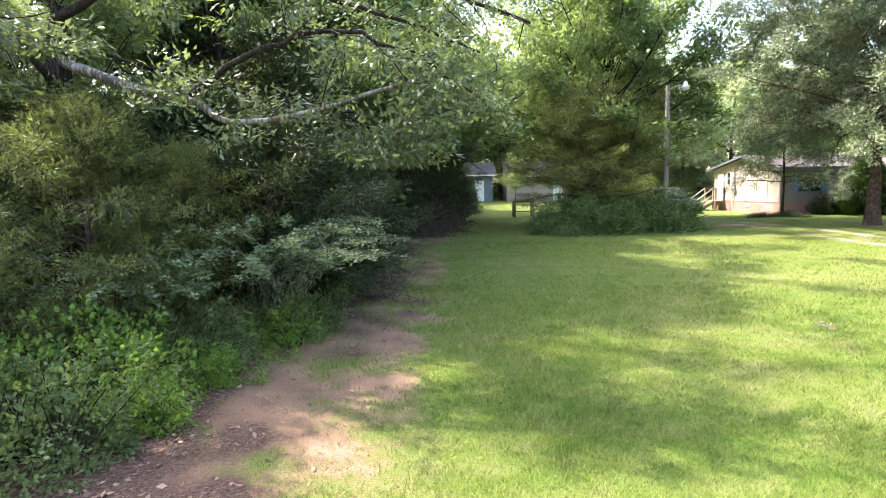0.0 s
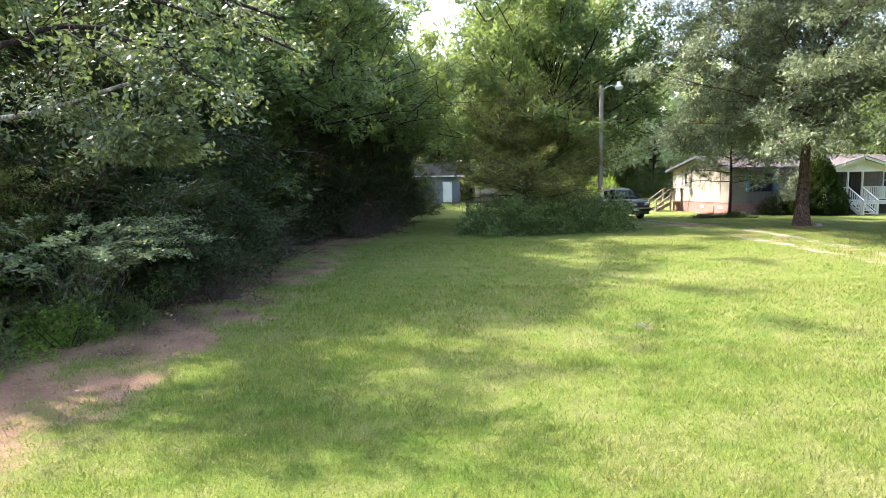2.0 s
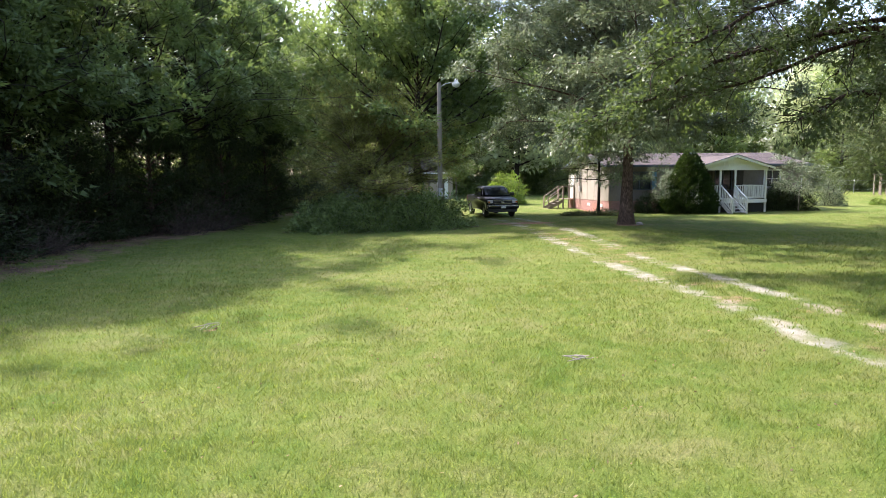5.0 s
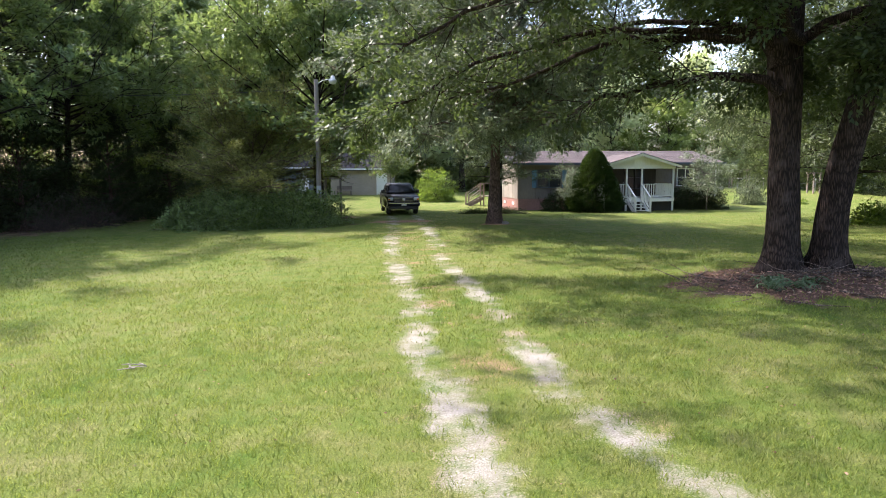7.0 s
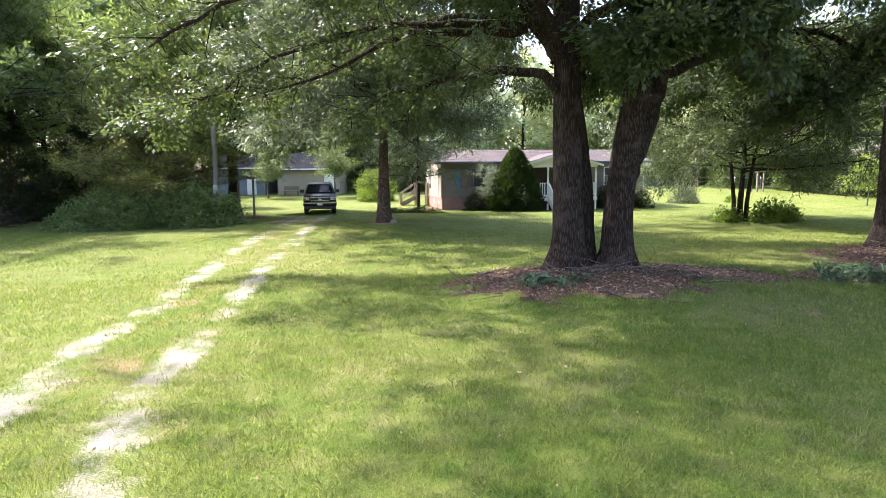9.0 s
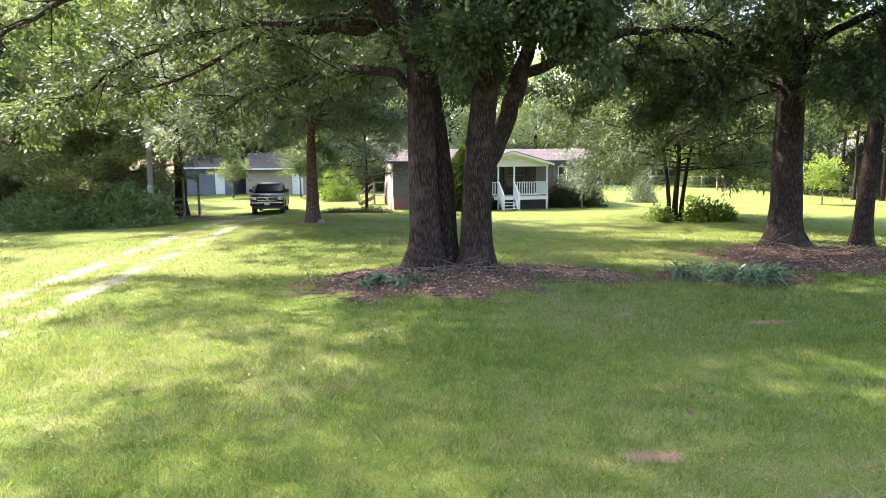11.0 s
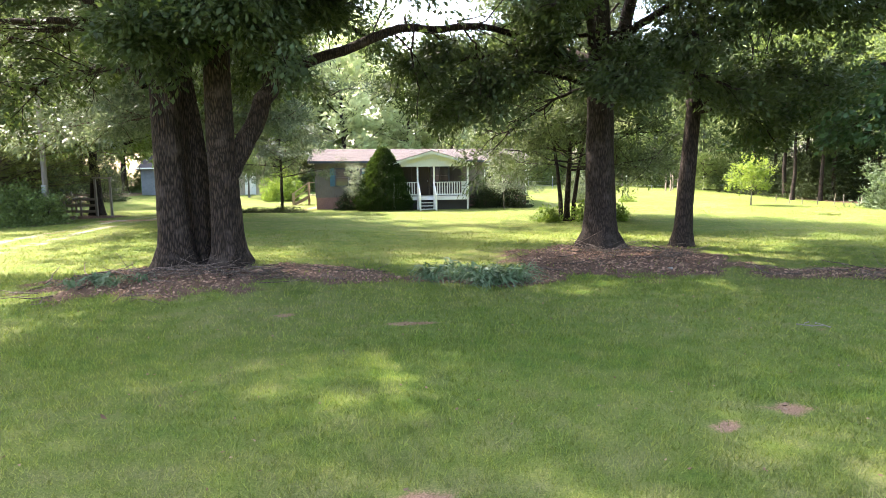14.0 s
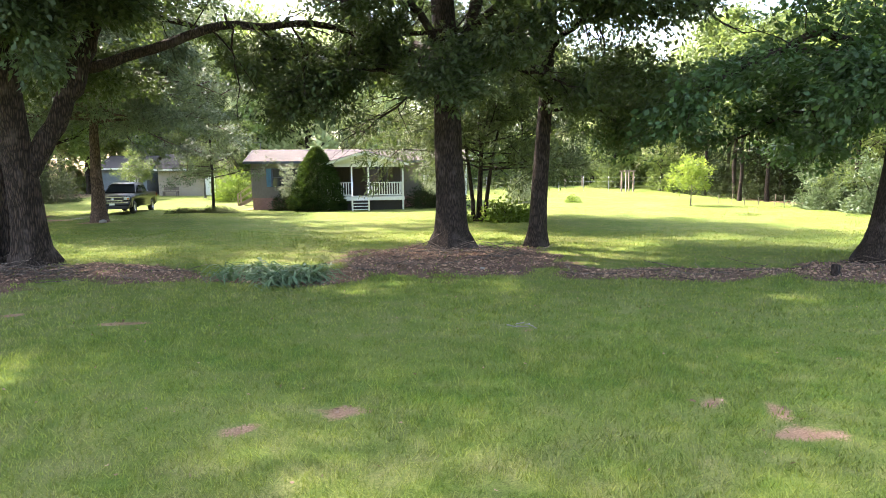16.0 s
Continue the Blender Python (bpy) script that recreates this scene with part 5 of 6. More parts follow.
def wall_x(y0, y1, x0, x1, holes):
    """A wall along x, built of pieces round its openings (x0, x1, z0, z1)."""
    bm = bmesh.new()
    at = x0
    for a, b, c, d in sorted(holes):
        box(at, a, y0, y1, HF, HT, bm)
        if c > HF + 0.01:
            box(a, b, y0, y1, HF, c, bm)
        box(a, b, y0, y1, d, HT, bm)
        at = b
    box(at, x1, y0, y1, HF, HT, bm)
    return bm


FRONT_HOLES = [(1.3, 2.95, 1.55, 2.65), (6.3, 7.4, 0.80, 2.85), (7.55, 8.75, 1.45, 2.85), (11.2, 12.4, 1.6, 2.7)]
part("wall", wall_x(0, TH, 0, HL, FRONT_HOLES), TAN_SIDING, house, "tan front siding, darker than the end walls")
part("wall", wall_x(HW - TH, HW, 0, HL, []), SIDING, house)


def gable_wall(x0, x1, holes):
    bm = bmesh.new()
    at = TH
    for a, b, c, d in sorted(holes):
        box(x0, x1, at, a, HF, HT, bm)
        if c > HF + 0.01:
            box(x0, x1, a, b, HF, c, bm)
        box(x0, x1, a, b, d, HT, bm)
        at = b
    box(x0, x1, at, HW - TH, HF, HT, bm)
    p = prism([(0, HT), (HW, HT), (HW / 2, RIDGE - 0.06)], x0, x1)
    me = bpy.data.meshes.new("tmp")
    p.to_mesh(me)
    p.free()
    bm.from_mesh(me)
    return bm


part("wall", gable_wall(0, TH, [(5.45, 5.85, 2.0, 2.85), (6.35, 7.15, 0.80, 2.8)]), SIDING, house)
part("wall", gable_wall(HL - TH, HL, []), SIDING, house)
part("skirting", box(0.03, HL - 0.03, 0.03, 0.15, -0.35, HF), SKIRT, house)
part("skirting", box(0.03, 0.15, 0.15, HW - 0.15, -0.35, HF), SKIRT, house)
part("skirting", box(HL - 0.15, HL - 0.03, 0.15, HW - 0.15, -0.35, HF), SKIRT, house)
part("skirting", box(0.03, HL - 0.03, HW - 0.15, HW - 0.03, -0.35, HF), SKIRT, house)
part("floor_deck", box(0.16, HL - 0.16, 0.16, HW - 0.16, HF - 0.15, HF - 0.004), ROOM_DARK, house)
part("inner_wall", box(0.5, HL - 0.5, 1.6, 1.68, HF, HT - 0.05), ROOM_DARK, house)
for x in np.arange(1.2, HL - 0.3, 1.2):       # seams of the siding sheets
    if not any(a - 0.06 < x < b + 0.06 for a, b, _, _ in FRONT_HOLES):
        part("batten", box(x - 0.02, x + 0.02, -0.016, -0.001, HF + 0.01, HT), DARK_WOOD, house)
for y in (1.25, 2.45, 3.7, 4.9, 6.15):
    part("batten", box(-0.014, -0.001, y - 0.02, y + 0.02, HF + 0.01, HT), DARK_WOOD, house)
slope = math.atan2(RIDGE - HT, HW / 2)
for s, lab in ((1, "front"), (-1, "back")):
    # roof slopes with courses of shingles
    y_e, y_r = (-0.42, HW / 2) if s == 1 else (HW + 0.42, HW / 2)
    z_e = HT - 0.42 * math.tan(slope) + 0.05
    roof = part("roof", prism([(y_e, z_e), (y_r, RIDGE + 0.05), (y_r, RIDGE - 0.05), (y_e, z_e - 0.1)], -0.4, HL + 0.4), SHINGLE, house)
    n = 20
    for k in range(n if s == 1 else 0):
        t0, t1 = k / n, (k + 1.15) / n
        p0 = (y_e + (y_r - y_e) * t0, z_e + (RIDGE + 0.05 - z_e) * t0 + 0.016)
        p1 = (y_e + (y_r - y_e) * min(1, t1), z_e + (RIDGE + 0.05 - z_e) * min(1, t1) + 0.004)
        part("shingle_course", prism([p0, p1, (p1[0], p1[1] - 0.003), (p0[0], p0[1] - 0.013)], -0.41, HL + 0.41), SHINGLE, roof)
part("fascia", box(-0.42, HL + 0.42, -0.46, -0.425, HT - 0.15, HT - 0.005), TRIM, house)
for x0, x1 in ((-0.44, -0.405), (HL + 0.405, HL + 0.44)):
    for a, b in ((-0.42, HW / 2), (HW + 0.42, HW / 2)):
        z0 = HT - 0.42 * math.tan(slope)
        part("barge_board", prism([(a, z0 + 0.06), (b, RIDGE + 0.06), (b, RIDGE - 0.1), (a, z0 - 0.08)], x0, x1), TRIM, house)


def window(x0, x1, z0, z1, y, parent, shutters=0.0, paint=None):
    paint = paint or WHITE
    w = thing("window", Matrix(), "", "")
    w.parent = parent
    for k in ("label", "category"):
        if k in w:
            del w[k]
    part("frame", box(x0 - 0.05, x0 + 0.03, y - 0.03, y + 0.05, z0, z1), paint, w)
    part("frame", box(x1 - 0.03, x1 + 0.05, y - 0.03, y + 0.05, z0, z1), paint, w)
    part("frame", box(x0 - 0.05, x1 + 0.05, y - 0.03, y + 0.05, z1, z1 + 0.06), paint, w)
    part("sill", box(x0 - 0.07, x1 + 0.07, y - 0.06, y + 0.05, z0 - 0.05, z0), paint, w)
    part("mullion", box((x0 + x1) / 2 - 0.025, (x0 + x1) / 2 + 0.025, y, y + 0.04, z0, z1), paint, w)
    for a, b in ((x0 + 0.03, (x0 + x1) / 2 - 0.025), ((x0 + x1) / 2 + 0.025, x1 - 0.03)):
        part("pane", box(a, b, y + 0.055, y + 0.063, z0, z1), PANE, w)
        part("glazing_bar", box(a, b, y + 0.02, y + 0.05, (z0 + z1) / 2 - 0.015, (z0 + z1) / 2 + 0.015), paint, w)
    if shutters:
        for a in (x0 - 0.06 - shutters, x1 + 0.06):
            bm = box(a, a + shutters, y - 0.035, y - 0.012, z0 - 0.03, z1 + 0.04)
            for k in range(12):
                zz = z0 + 0.05 + (z1 - z0 - 0.1) * k / 11
                box(a + 0.04, a + shutters - 0.04, y - 0.05, y - 0.036, zz - 0.018, zz + 0.018, bm)
            part("shutter", bm, SHUTTER, w, "blue louvred shutter")
    return w


for i, (a, b, c, d) in enumerate(FRONT_HOLES):
    if i != 1:
        window(a, b, c, d, -0.005, house, 0.3 if i == 0 else 0.0, WHITE if i == 3 else TRIM)
bm = box(-0.02, 0.03, 5.45, 5.85, 2.0, 2.03)
for a in ((5.42, 5.46, 1.97, 2.9), (5.84, 5.88, 1.97, 2.9)):
    box(-0.03, 0.03, a[0], a[1], a[2], a[3], bm)
box(-0.03, 0.03, 5.46, 5.84, 2.86, 2.9, bm)
side_window = part("side_window", bm, WHITE, house)
part("pane", box(0.04, 0.05, 5.46, 5.84, 2.03, 2.86), PANE, side_window)
part("glazing_bar", box(0.0, 0.035, 5.46, 5.84, 2.42, 2.45), WHITE, side_window)
side_door = part("door", box(0.02, 0.07, 6.37, 7.13, 0.81, 2.78, None, 0.008), WHITE, house)
part("handle", box(-0.04, 0.02, 6.45, 6.49, 1.75, 1.85, None, 0.008), STEEL, side_door)
front_door = part("door", box(6.32, 7.38, 0.05, 0.1, 0.81, 2.83, None, 0.008), plain_material("dark_door_paint", (0.045, 0.03, 0.028), 0.5), house)
part("handle", box(7.3, 7.35, 0.0, 0.05, 1.75, 1.85, None, 0.008), STEEL, front_door)
# meter, conduit and vents of the end wall
part("meter_box", box(-0.16, -0.002, 4.75, 5.0, 1.35, 1.75, None, 0.02), STEEL, house, "grey electric meter box")
V, F = tube([(-0.07, 4.87, 1.75), (-0.07, 4.87, 3.0), (-0.07, 4.87, 4.6)], [0.03] * 3, 8)
part("service_mast", np_mesh("service_mast", V, F, STEEL, True), None, house)
V, F = tube([(-0.05, 5.1, 0.4), (-0.05, 5.1, 2.6)], [0.022] * 2, 6)
part("conduit", np_mesh("conduit", V, F, DARK_WOOD, True), None, house)
for y in (1.0, 3.2):
    part("crawl_vent", box(-0.01, 0.029, y, y + 0.42, 0.38, 0.56), WHITE, house)
part("access_panel", box(0.0, 0.029, 2.0, 2.75, 0.02, 0.55), plain_material("faded_red_panel", (0.38, 0.17, 0.13), 0.8), house)
for x0 in (0.0, HL - 0.09):
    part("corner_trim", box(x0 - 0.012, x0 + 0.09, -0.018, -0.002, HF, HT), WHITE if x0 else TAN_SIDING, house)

# dark brown sheets on the back wall: the porch's shade put into colour
PORCH_SHADE = plain_material("porch_shade_brown", (0.060, 0.048, 0.042), 0.75, 0, 16, 0.25, (1, 1, 0.15), 0.3)
for x0, x1, z0, z1 in ((4.95, 6.27, 0.9, 2.88), (7.49, 8.81, 0.9, 1.39), (8.81, 9.62, 0.9, 2.88)):
    part("shade_panel", box(x0, x1, -0.034, -0.02, z0, z1), PORCH_SHADE, house, "dark brown sheet standing in for the shade under the porch roof")
# ---- front porch ----
porch = thing("porch", house.matrix_basis.copy(), "white-painted timber front porch with gable roof and railings", "porch")
PX0, PX1, PY, PD = 4.9, 9.65, -2.4, 0.86
# near-black board added in place of the shade below the deck
part("under_deck_shade", box(PX0 + 0.08, PX1 - 0.08, PY + 0.16, PY + 0.2, -0.3, PD - 0.24), ROOM_DARK, porch, "added dark board standing in for the shade under the deck")
deck = part("deck", box(PX0, PX1, PY, -0.02, PD - 0.05, PD), WHITE, porch)
part("rim_board", box(PX0, PX1, PY - 0.04, PY - 0.002, PD - 0.22, PD - 0.004), WHITE, porch)
part("rim_board", box(PX1 + 0.002, PX1 + 0.04, PY, -0.02, PD - 0.22, PD - 0.004), WHITE, porch)
part("rim_board", box(PX0 - 0.04, PX0 - 0.002, PY, -0.02, PD - 0.22, PD - 0.004), WHITE, porch)
for x in (PX0 + 0.05, 6.42, 7.45, PX1 - 0.05):
    part("post", box(x - 0.05, x + 0.05, PY, PY + 0.1, PD + 0.002, 2.72, None, 0.006), WHITE, porch)
    part("post", box(x - 0.05, x + 0.05, PY, PY + 0.1, -0.2, PD - 0.225, None, 0.006), WHITE, porch)


def rail(x0, y0, x1, y1, z, parent, step=0.15):
    part("rail", beam((x0, y0, z + 0.88), (x1, y1, z + 0.88), 0.09, 0.045), WHITE, parent)
    part("rail", beam((x0, y0, z + 0.12), (x1, y1, z + 0.12), 0.05, 0.07), WHITE, parent)
    n = max(2, int(math.hypot(x1 - x0, y1 - y0) / step))
    for i in range(1, n):
        x, y = x0 + (x1 - x0) * i / n, y0 + (y1 - y0) * i / n
        part("baluster", box(x - 0.028, x + 0.028, y - 0.02, y + 0.02, z + 0.15, z + 0.86), WHITE, parent)


rail(PX0 + 0.1, PY + 0.05, 6.37, PY + 0.05, PD, porch)
rail(7.5, PY + 0.05, PX1 - 0.1, PY + 0.05, PD, porch)
rail(PX1 - 0.05, PY + 0.1, PX1 - 0.05, -0.05, PD, porch)
rail(PX0 + 0.05, PY + 0.1, PX0 + 0.05, -0.05, PD, porch)
part("beam", box(PX0 - 0.05, PX1 + 0.05, PY - 0.01, PY + 0.11, 2.72, 2.92), WHITE, porch)
for x in (PX0, PX1 - 0.1):
    part("beam", box(x, x + 0.1, PY + 0.11, -0.02, 2.74, 2.9), WHITE, porch)
PC, PR, PE = (PX0 + PX1) / 2, 3.62, 2.88
part("gable", prism([(PX0 - 0.05, 2.92), (PX1 + 0.05, 2.92), (PC, PR - 0.06)], 0, 0.05), WHITE, porch, "white boarded porch gable", Matrix(((0, 1, 0, 0), (1, 0, 0, PY + 0.02), (0, 0, 1, 0), (0, 0, 0, 1))))
for k in range(13):
    x = PX0 + 0.25 + k * (PX1 - PX0 - 0.5) / 12
    top = 2.92 + (PR - 0.1 - 2.92) * (1 - abs(x - PC) / (PC - PX0 + 0.05))
    if top > 2.96:
        part("gable_board", box(x - 0.012, x + 0.012, PY + 0.004, PY + 0.018, 2.925, top), WHITE, porch)
for s in (-1, 1):
    xe = PC + s * (PC - PX0 + 0.32)
    ze = PE - 0.03
    sw = Matrix(((0, 1, 0, 0), (1, 0, 0, 0), (0, 0, 1, 0), (0, 0, 0, 1)))
    part("roof", prism([(xe, ze + 0.06), (PC, PR + 0.06), (PC, PR - 0.02), (xe, ze - 0.02)], PY - 0.3, 1.75), SHINGLE, porch, "", sw)
    part("barge_board", prism([(xe, ze + 0.05), (PC, PR + 0.055), (PC, PR - 0.1), (xe, ze - 0.09)], PY - 0.335, PY - 0.305), WHITE, porch, "", sw)
    part("drip_edge", prism([(xe, ze + 0.085), (PC, PR + 0.09), (PC, PR + 0.058), (xe, ze + 0.053)], PY - 0.36, PY - 0.3), TRIM, porch, "dark blue roof edge", sw)
part("ceiling", box(PX0, PX1, PY + 0.11, -0.02, 2.915, 2.935), DARK_WOOD, porch)
for k in range(4):            # front steps
    z = PD - 0.18 * (k + 1)
    part("tread", box(6.47, 7.4, PY - 0.04 - 0.28 * (k + 1), PY - 0.04 - 0.28 * k + 0.02, z - 0.035, z), WHITE, porch)
for x in (6.44, 7.42):
    part("stringer", prism([(PY - 0.04, PD - 0.02), (PY - 0.04, PD - 0.3), (PY - 1.0, -0.05), (PY - 1.3, -0.05), (PY - 1.3, 0.05)], x - 0.02, x + 0.02), WHITE, porch)
    part("step_post", box(x - 0.045, x + 0.045, PY - 1.3, PY - 1.21, -0.1, 0.98), WHITE, porch)
    part("step_rail", beam((x, PY - 1.25, 0.95), (x, PY, PD + 0.9), 0.09, 0.05), WHITE, porch)
    part("step_rail", beam((x, PY - 1.25, 0.22), (x, PY, PD + 0.14), 0.05, 0.06), WHITE, porch)
    for k in range(1, 7):
        y = PY - 1.25 + 1.25 * k / 7
        z = 0.22 + (PD + 0.14 - 0.22) * k / 7
        part("baluster", box(x - 0.02, x + 0.02, y - 0.028, y + 0.028, z, z + 0.74), WHITE, porch)

# ---- side steps at the end door ----
steps = thing("side_steps", house.matrix_basis.copy(), "weathered wooden steps with handrails to the end door", "steps")
part("landing", box(-0.9, -0.02, 6.2, 7.3, HF - 0.06, HF - 0.02), TAN_WOOD, steps)
for k in range(4):
    z = HF - 0.06 - 0.17 * (k + 1)
    part("tread", box(-0.9 - 0.28 * (k + 1), -0.9 - 0.28 * k + 0.02, 6.22, 7.28, z - 0.04, z), TAN_WOOD, steps)
for y in (6.18, 7.3):
    part("stringer", beam((-0.9, y, HF - 0.15), (-2.05, y, 0.05), 0.04, 0.22), DARK_WOOD, steps)
    for x, zt in ((-0.06, HF + 0.95), (-0.9, HF + 0.95), (-2.05, 0.95)):
        part("post", box(x - 0.045, x + 0.045, y - 0.045, y + 0.045, -0.1, zt), TAN_WOOD, steps)
    part("handrail", beam((-0.06, y, HF + 0.92), (-0.9, y, HF + 0.92), 0.09, 0.04), TAN_WOOD, steps)
    part("handrail", beam((-0.9, y, HF + 0.92), (-2.05, y, 0.92), 0.09, 0.04), TAN_WOOD, steps)
    part("handrail", beam((-0.9, y, HF + 0.45), (-2.05, y, 0.45), 0.09, 0.04), TAN_WOOD, steps)

# ---- pickup truck ----
PAINT = plain_material("black_truck_paint", (0.008, 0.009, 0.012), 0.32, 0.0, 40, 0.1, (1, 1, 1), 0.0, 0.0)
PAINT.node_tree.nodes["Principled BSDF"].inputs["Specular IOR Level"].default_value = 0.3
RUBBER = plain_material("tyre_rubber", (0.02, 0.02, 0.02), 0.85)
ALLOY = plain_material("alloy_rim", (0.45, 0.46, 0.47), 0.3, 0.9, 30, 0.1)
CHROME = plain_material("chrome", (0.6, 0.61, 0.62), 0.15, 1.0, 30, 0.06)
PLASTIC = plain_material("black_plastic", (0.022, 0.022, 0.023), 0.5)
LENS = glass_material("headlamp_glass", (0.55, 0.56, 0.58))
AMBER = glass_material("amber_lens", (0.6, 0.18, 0.02))
RED_LENS = glass_material("red_lens", (0.4, 0.02, 0.02))


def truck():
    """Local x across, y backwards from the front bumper, z up."""
    ob = thing("pickup_truck", pose(14.5, 37.35, float(gz(14.5, 40)) + 0.0, 0, 0, 12), "black crew-cab pickup truck parked on the drive", "truck")

    def shell(name, prof, half, mat, bevel, taper=0.0, z0=0.0, z1=1.0, parent=ob):
        bm = prism(prof, -half, half, bevel, 2)
        if taper:
            for v in bm.verts:
                if v.co.z > z0:
                    v.co.x *= 1 - taper * min(1, (v.co.z - z0) / (z1 - z0))
        o = part(name, bm, mat, parent)
        for f in o.data.polygons:
            f.use_smooth = True
        return o

    arch = lambda c: [(c + 0.50 * math.cos(a), 0.38 + 0.50 * math.sin(a)) for a in (math.pi * k / 8 for k in range(9))]
    # lower body with the two wheel arches, bonnet, and bed
    body = [(0.10, 0.55), (0.06, 0.75), (0.10, 1.02), (0.22, 1.13), (1.35, 1.24), (3.55, 1.26), (5.55, 1.28), (5.62, 1.22), (5.62, 0.62), (5.55, 0.5)]
    body += [(y, z) for y, z in arch(4.62)] + [(y, z) for y, z in arch(0.98)]
    shell("body", body, 0.97, PAINT, 0.035, 0.04, 0.9, 1.28)
    shell("cab", [(1.32, 1.22), (2.05, 1.78), (2.35, 1.89), (3.25, 1.90), (3.52, 1.82), (3.72, 1.22)], 0.93, PAINT, 0.05, 0.20, 1.22, 1.9)
    part("bed_liner", box(-0.78, 0.78, 3.85, 5.5, 1.262, 1.29), PLASTIC, ob)
    # glass a little proud of the cab
    bm = bmesh.new()
    q = [(-0.78, 1.40, 1.30), (0.78, 1.40, 1.30), (0.68, 2.02, 1.775), (-0.68, 2.02, 1.775)]
    f = bm.faces.new([bm.verts.new((x, y - 0.03, z + 0.03)) for x, y, z in q])
    bmesh.ops.solidify(bm, geom=[f], thickness=0.01)
    part("windscreen", bm, PANE, ob)
    for s in (-1, 1):
        for ys in ((1.62, 2.12, 2.62), (2.70, 2.70, 3.5)):
            bm = bmesh.new()
            a, b, c = ys
            x0, x1 = 0.935 * s, 0.815 * s
            pts = [(x0, a, 1.30), (x0, c, 1.30), (x1, c - (0.1 if c > 3 else 0), 1.74), (x1, b, 1.74)]
            f = bm.faces.new([bm.verts.new((x + 0.012 * s, y, z)) for x, y, z in pts])
            bmesh.ops.solidify(bm, geom=[f], thickness=0.008)
            part("side_window", bm, PANE, ob)
        mirror = part("mirror", box(min(0.95 * s, 1.2 * s), max(0.95 * s, 1.2 * s), 1.62, 1.74, 1.28, 1.48, None, 0.03), PLASTIC, ob)
        part("mirror_glass", box(min(0.99 * s, 1.17 * s), max(0.99 * s, 1.17 * s), 1.743, 1.748, 1.31, 1.45), CHROME, mirror)
        lamp = part("headlight", box(min(0.62 * s, 0.93 * s), max(0.62 * s, 0.93 * s), 0.035, 0.22, 0.86, 1.05, None, 0.025), LENS, ob)
        part("turn_lamp", box(min(0.80 * s, 0.92 * s), max(0.80 * s, 0.92 * s), 0.022, 0.034, 0.89, 0.98), AMBER, lamp)
        part("fog_lamp", box(min(0.66 * s, 0.80 * s), max(0.66 * s, 0.80 * s), -0.005, 0.03, 0.56, 0.66, None, 0.01), LENS, ob)
        part("tail_light", box(min(0.86 * s, 0.955 * s), max(0.86 * s, 0.955 * s), 5.56, 5.64, 0.92, 1.22, None, 0.01), RED_LENS, ob)
        part("step_bar", beam((0.93 * s, 1.7, 0.42), (0.93 * s, 3.6, 0.42), 0.1, 0.06), CHROME, ob)
        for y in (2.4, 3.3):
            part("door_handle", box(min(0.965 * s, 0.99 * s), max(0.965 * s, 0.99 * s), y, y + 0.2, 1.06, 1.1, None, 0.008), CHROME, ob)
        for y in (0.98, 4.62):
            V, F = lathe([(0.20, -0.12), (0.33, -0.13), (0.385, -0.09), (0.39, 0.0), (0.385, 0.09), (0.33, 0.13), (0.20, 0.12)], 28, "X")
            wheel = part("tyre", np_mesh("tyre", V, F, RUBBER, True), None, ob, "", pose(0.83 * s, y, 0.385))
            V, F = lathe([(0.02, 0.07), (0.06, 0.085), (0.07, 0.06), (0.17, 0.05), (0.21, 0.11), (0.22, 0.12), (0.235, 0.10)], 28, "X")
            part("rim", np_mesh("rim", V * (s, 1, 1), F, ALLOY, True), None, wheel)
            for k in range(6):
                bm = box(0.05, 0.075, -0.03, 0.03, 0.05, 0.2)
                bm.transform(Matrix.Rotation(k * math.pi / 3, 4, "X"))
                bm.transform(Matrix.Diagonal((s, 1, 1, 1)))
                part("spoke", bm, ALLOY, wheel)
    grille = part("grille", box(-0.60, 0.60, 0.03, 0.12, 0.80, 1.06, None, 0.02), PLASTIC, ob)
    for z in (0.84, 0.90, 0.96, 1.02):
        part("grille_bar", box(-0.57, 0.57, 0.012, 0.03, z - 0.012, z + 0.012), CHROME if z in (0.84, 1.02) else PLASTIC, grille)
    V, F = lathe([(0.0, 0.0), (0.075, 0.0), (0.085, 0.012), (0.06, 0.02)], 20)
    part("badge", np_mesh("badge", V[:, [0, 2, 1]] * (1.3, -1, 1), F, CHROME, True), None, grille, "", pose(0, 0.012, 0.93))
    part("bumper", prism([(-0.06, 0.52), (-0.10, 0.62), (-0.08, 0.76), (0.12, 0.78), (0.16, 0.52)], -0.98, 0.98, 0.03, 2), PAINT, ob)
    part("bumper_strip", box(-0.9, 0.9, -0.108, -0.094, 0.68, 0.73, None, 0.004), CHROME, ob)
    part("lower_valance", box(-0.9, 0.9, -0.05, 0.2, 0.33, 0.53, None, 0.03), PLASTIC, ob)
    part("number_plate", box(-0.15, 0.15, -0.124, -0.11, 0.56, 0.67), WHITE, ob)
    part("rear_bumper", box(-0.95, 0.95, 5.6, 5.75, 0.5, 0.68, None, 0.03), CHROME, ob)
    part("chassis", box(-0.7, 0.7, 0.3, 5.5, 0.38, 0.6), PLASTIC, ob)
    return ob


truck()

# ---- yard lamp pole, wires, gate, fence ----
POLE_WOOD = plain_material("grey_pole_wood", (0.24, 0.215, 0.19), 0.9, 0, 14, 0.25, (1, 1, 0.06), 0.5)
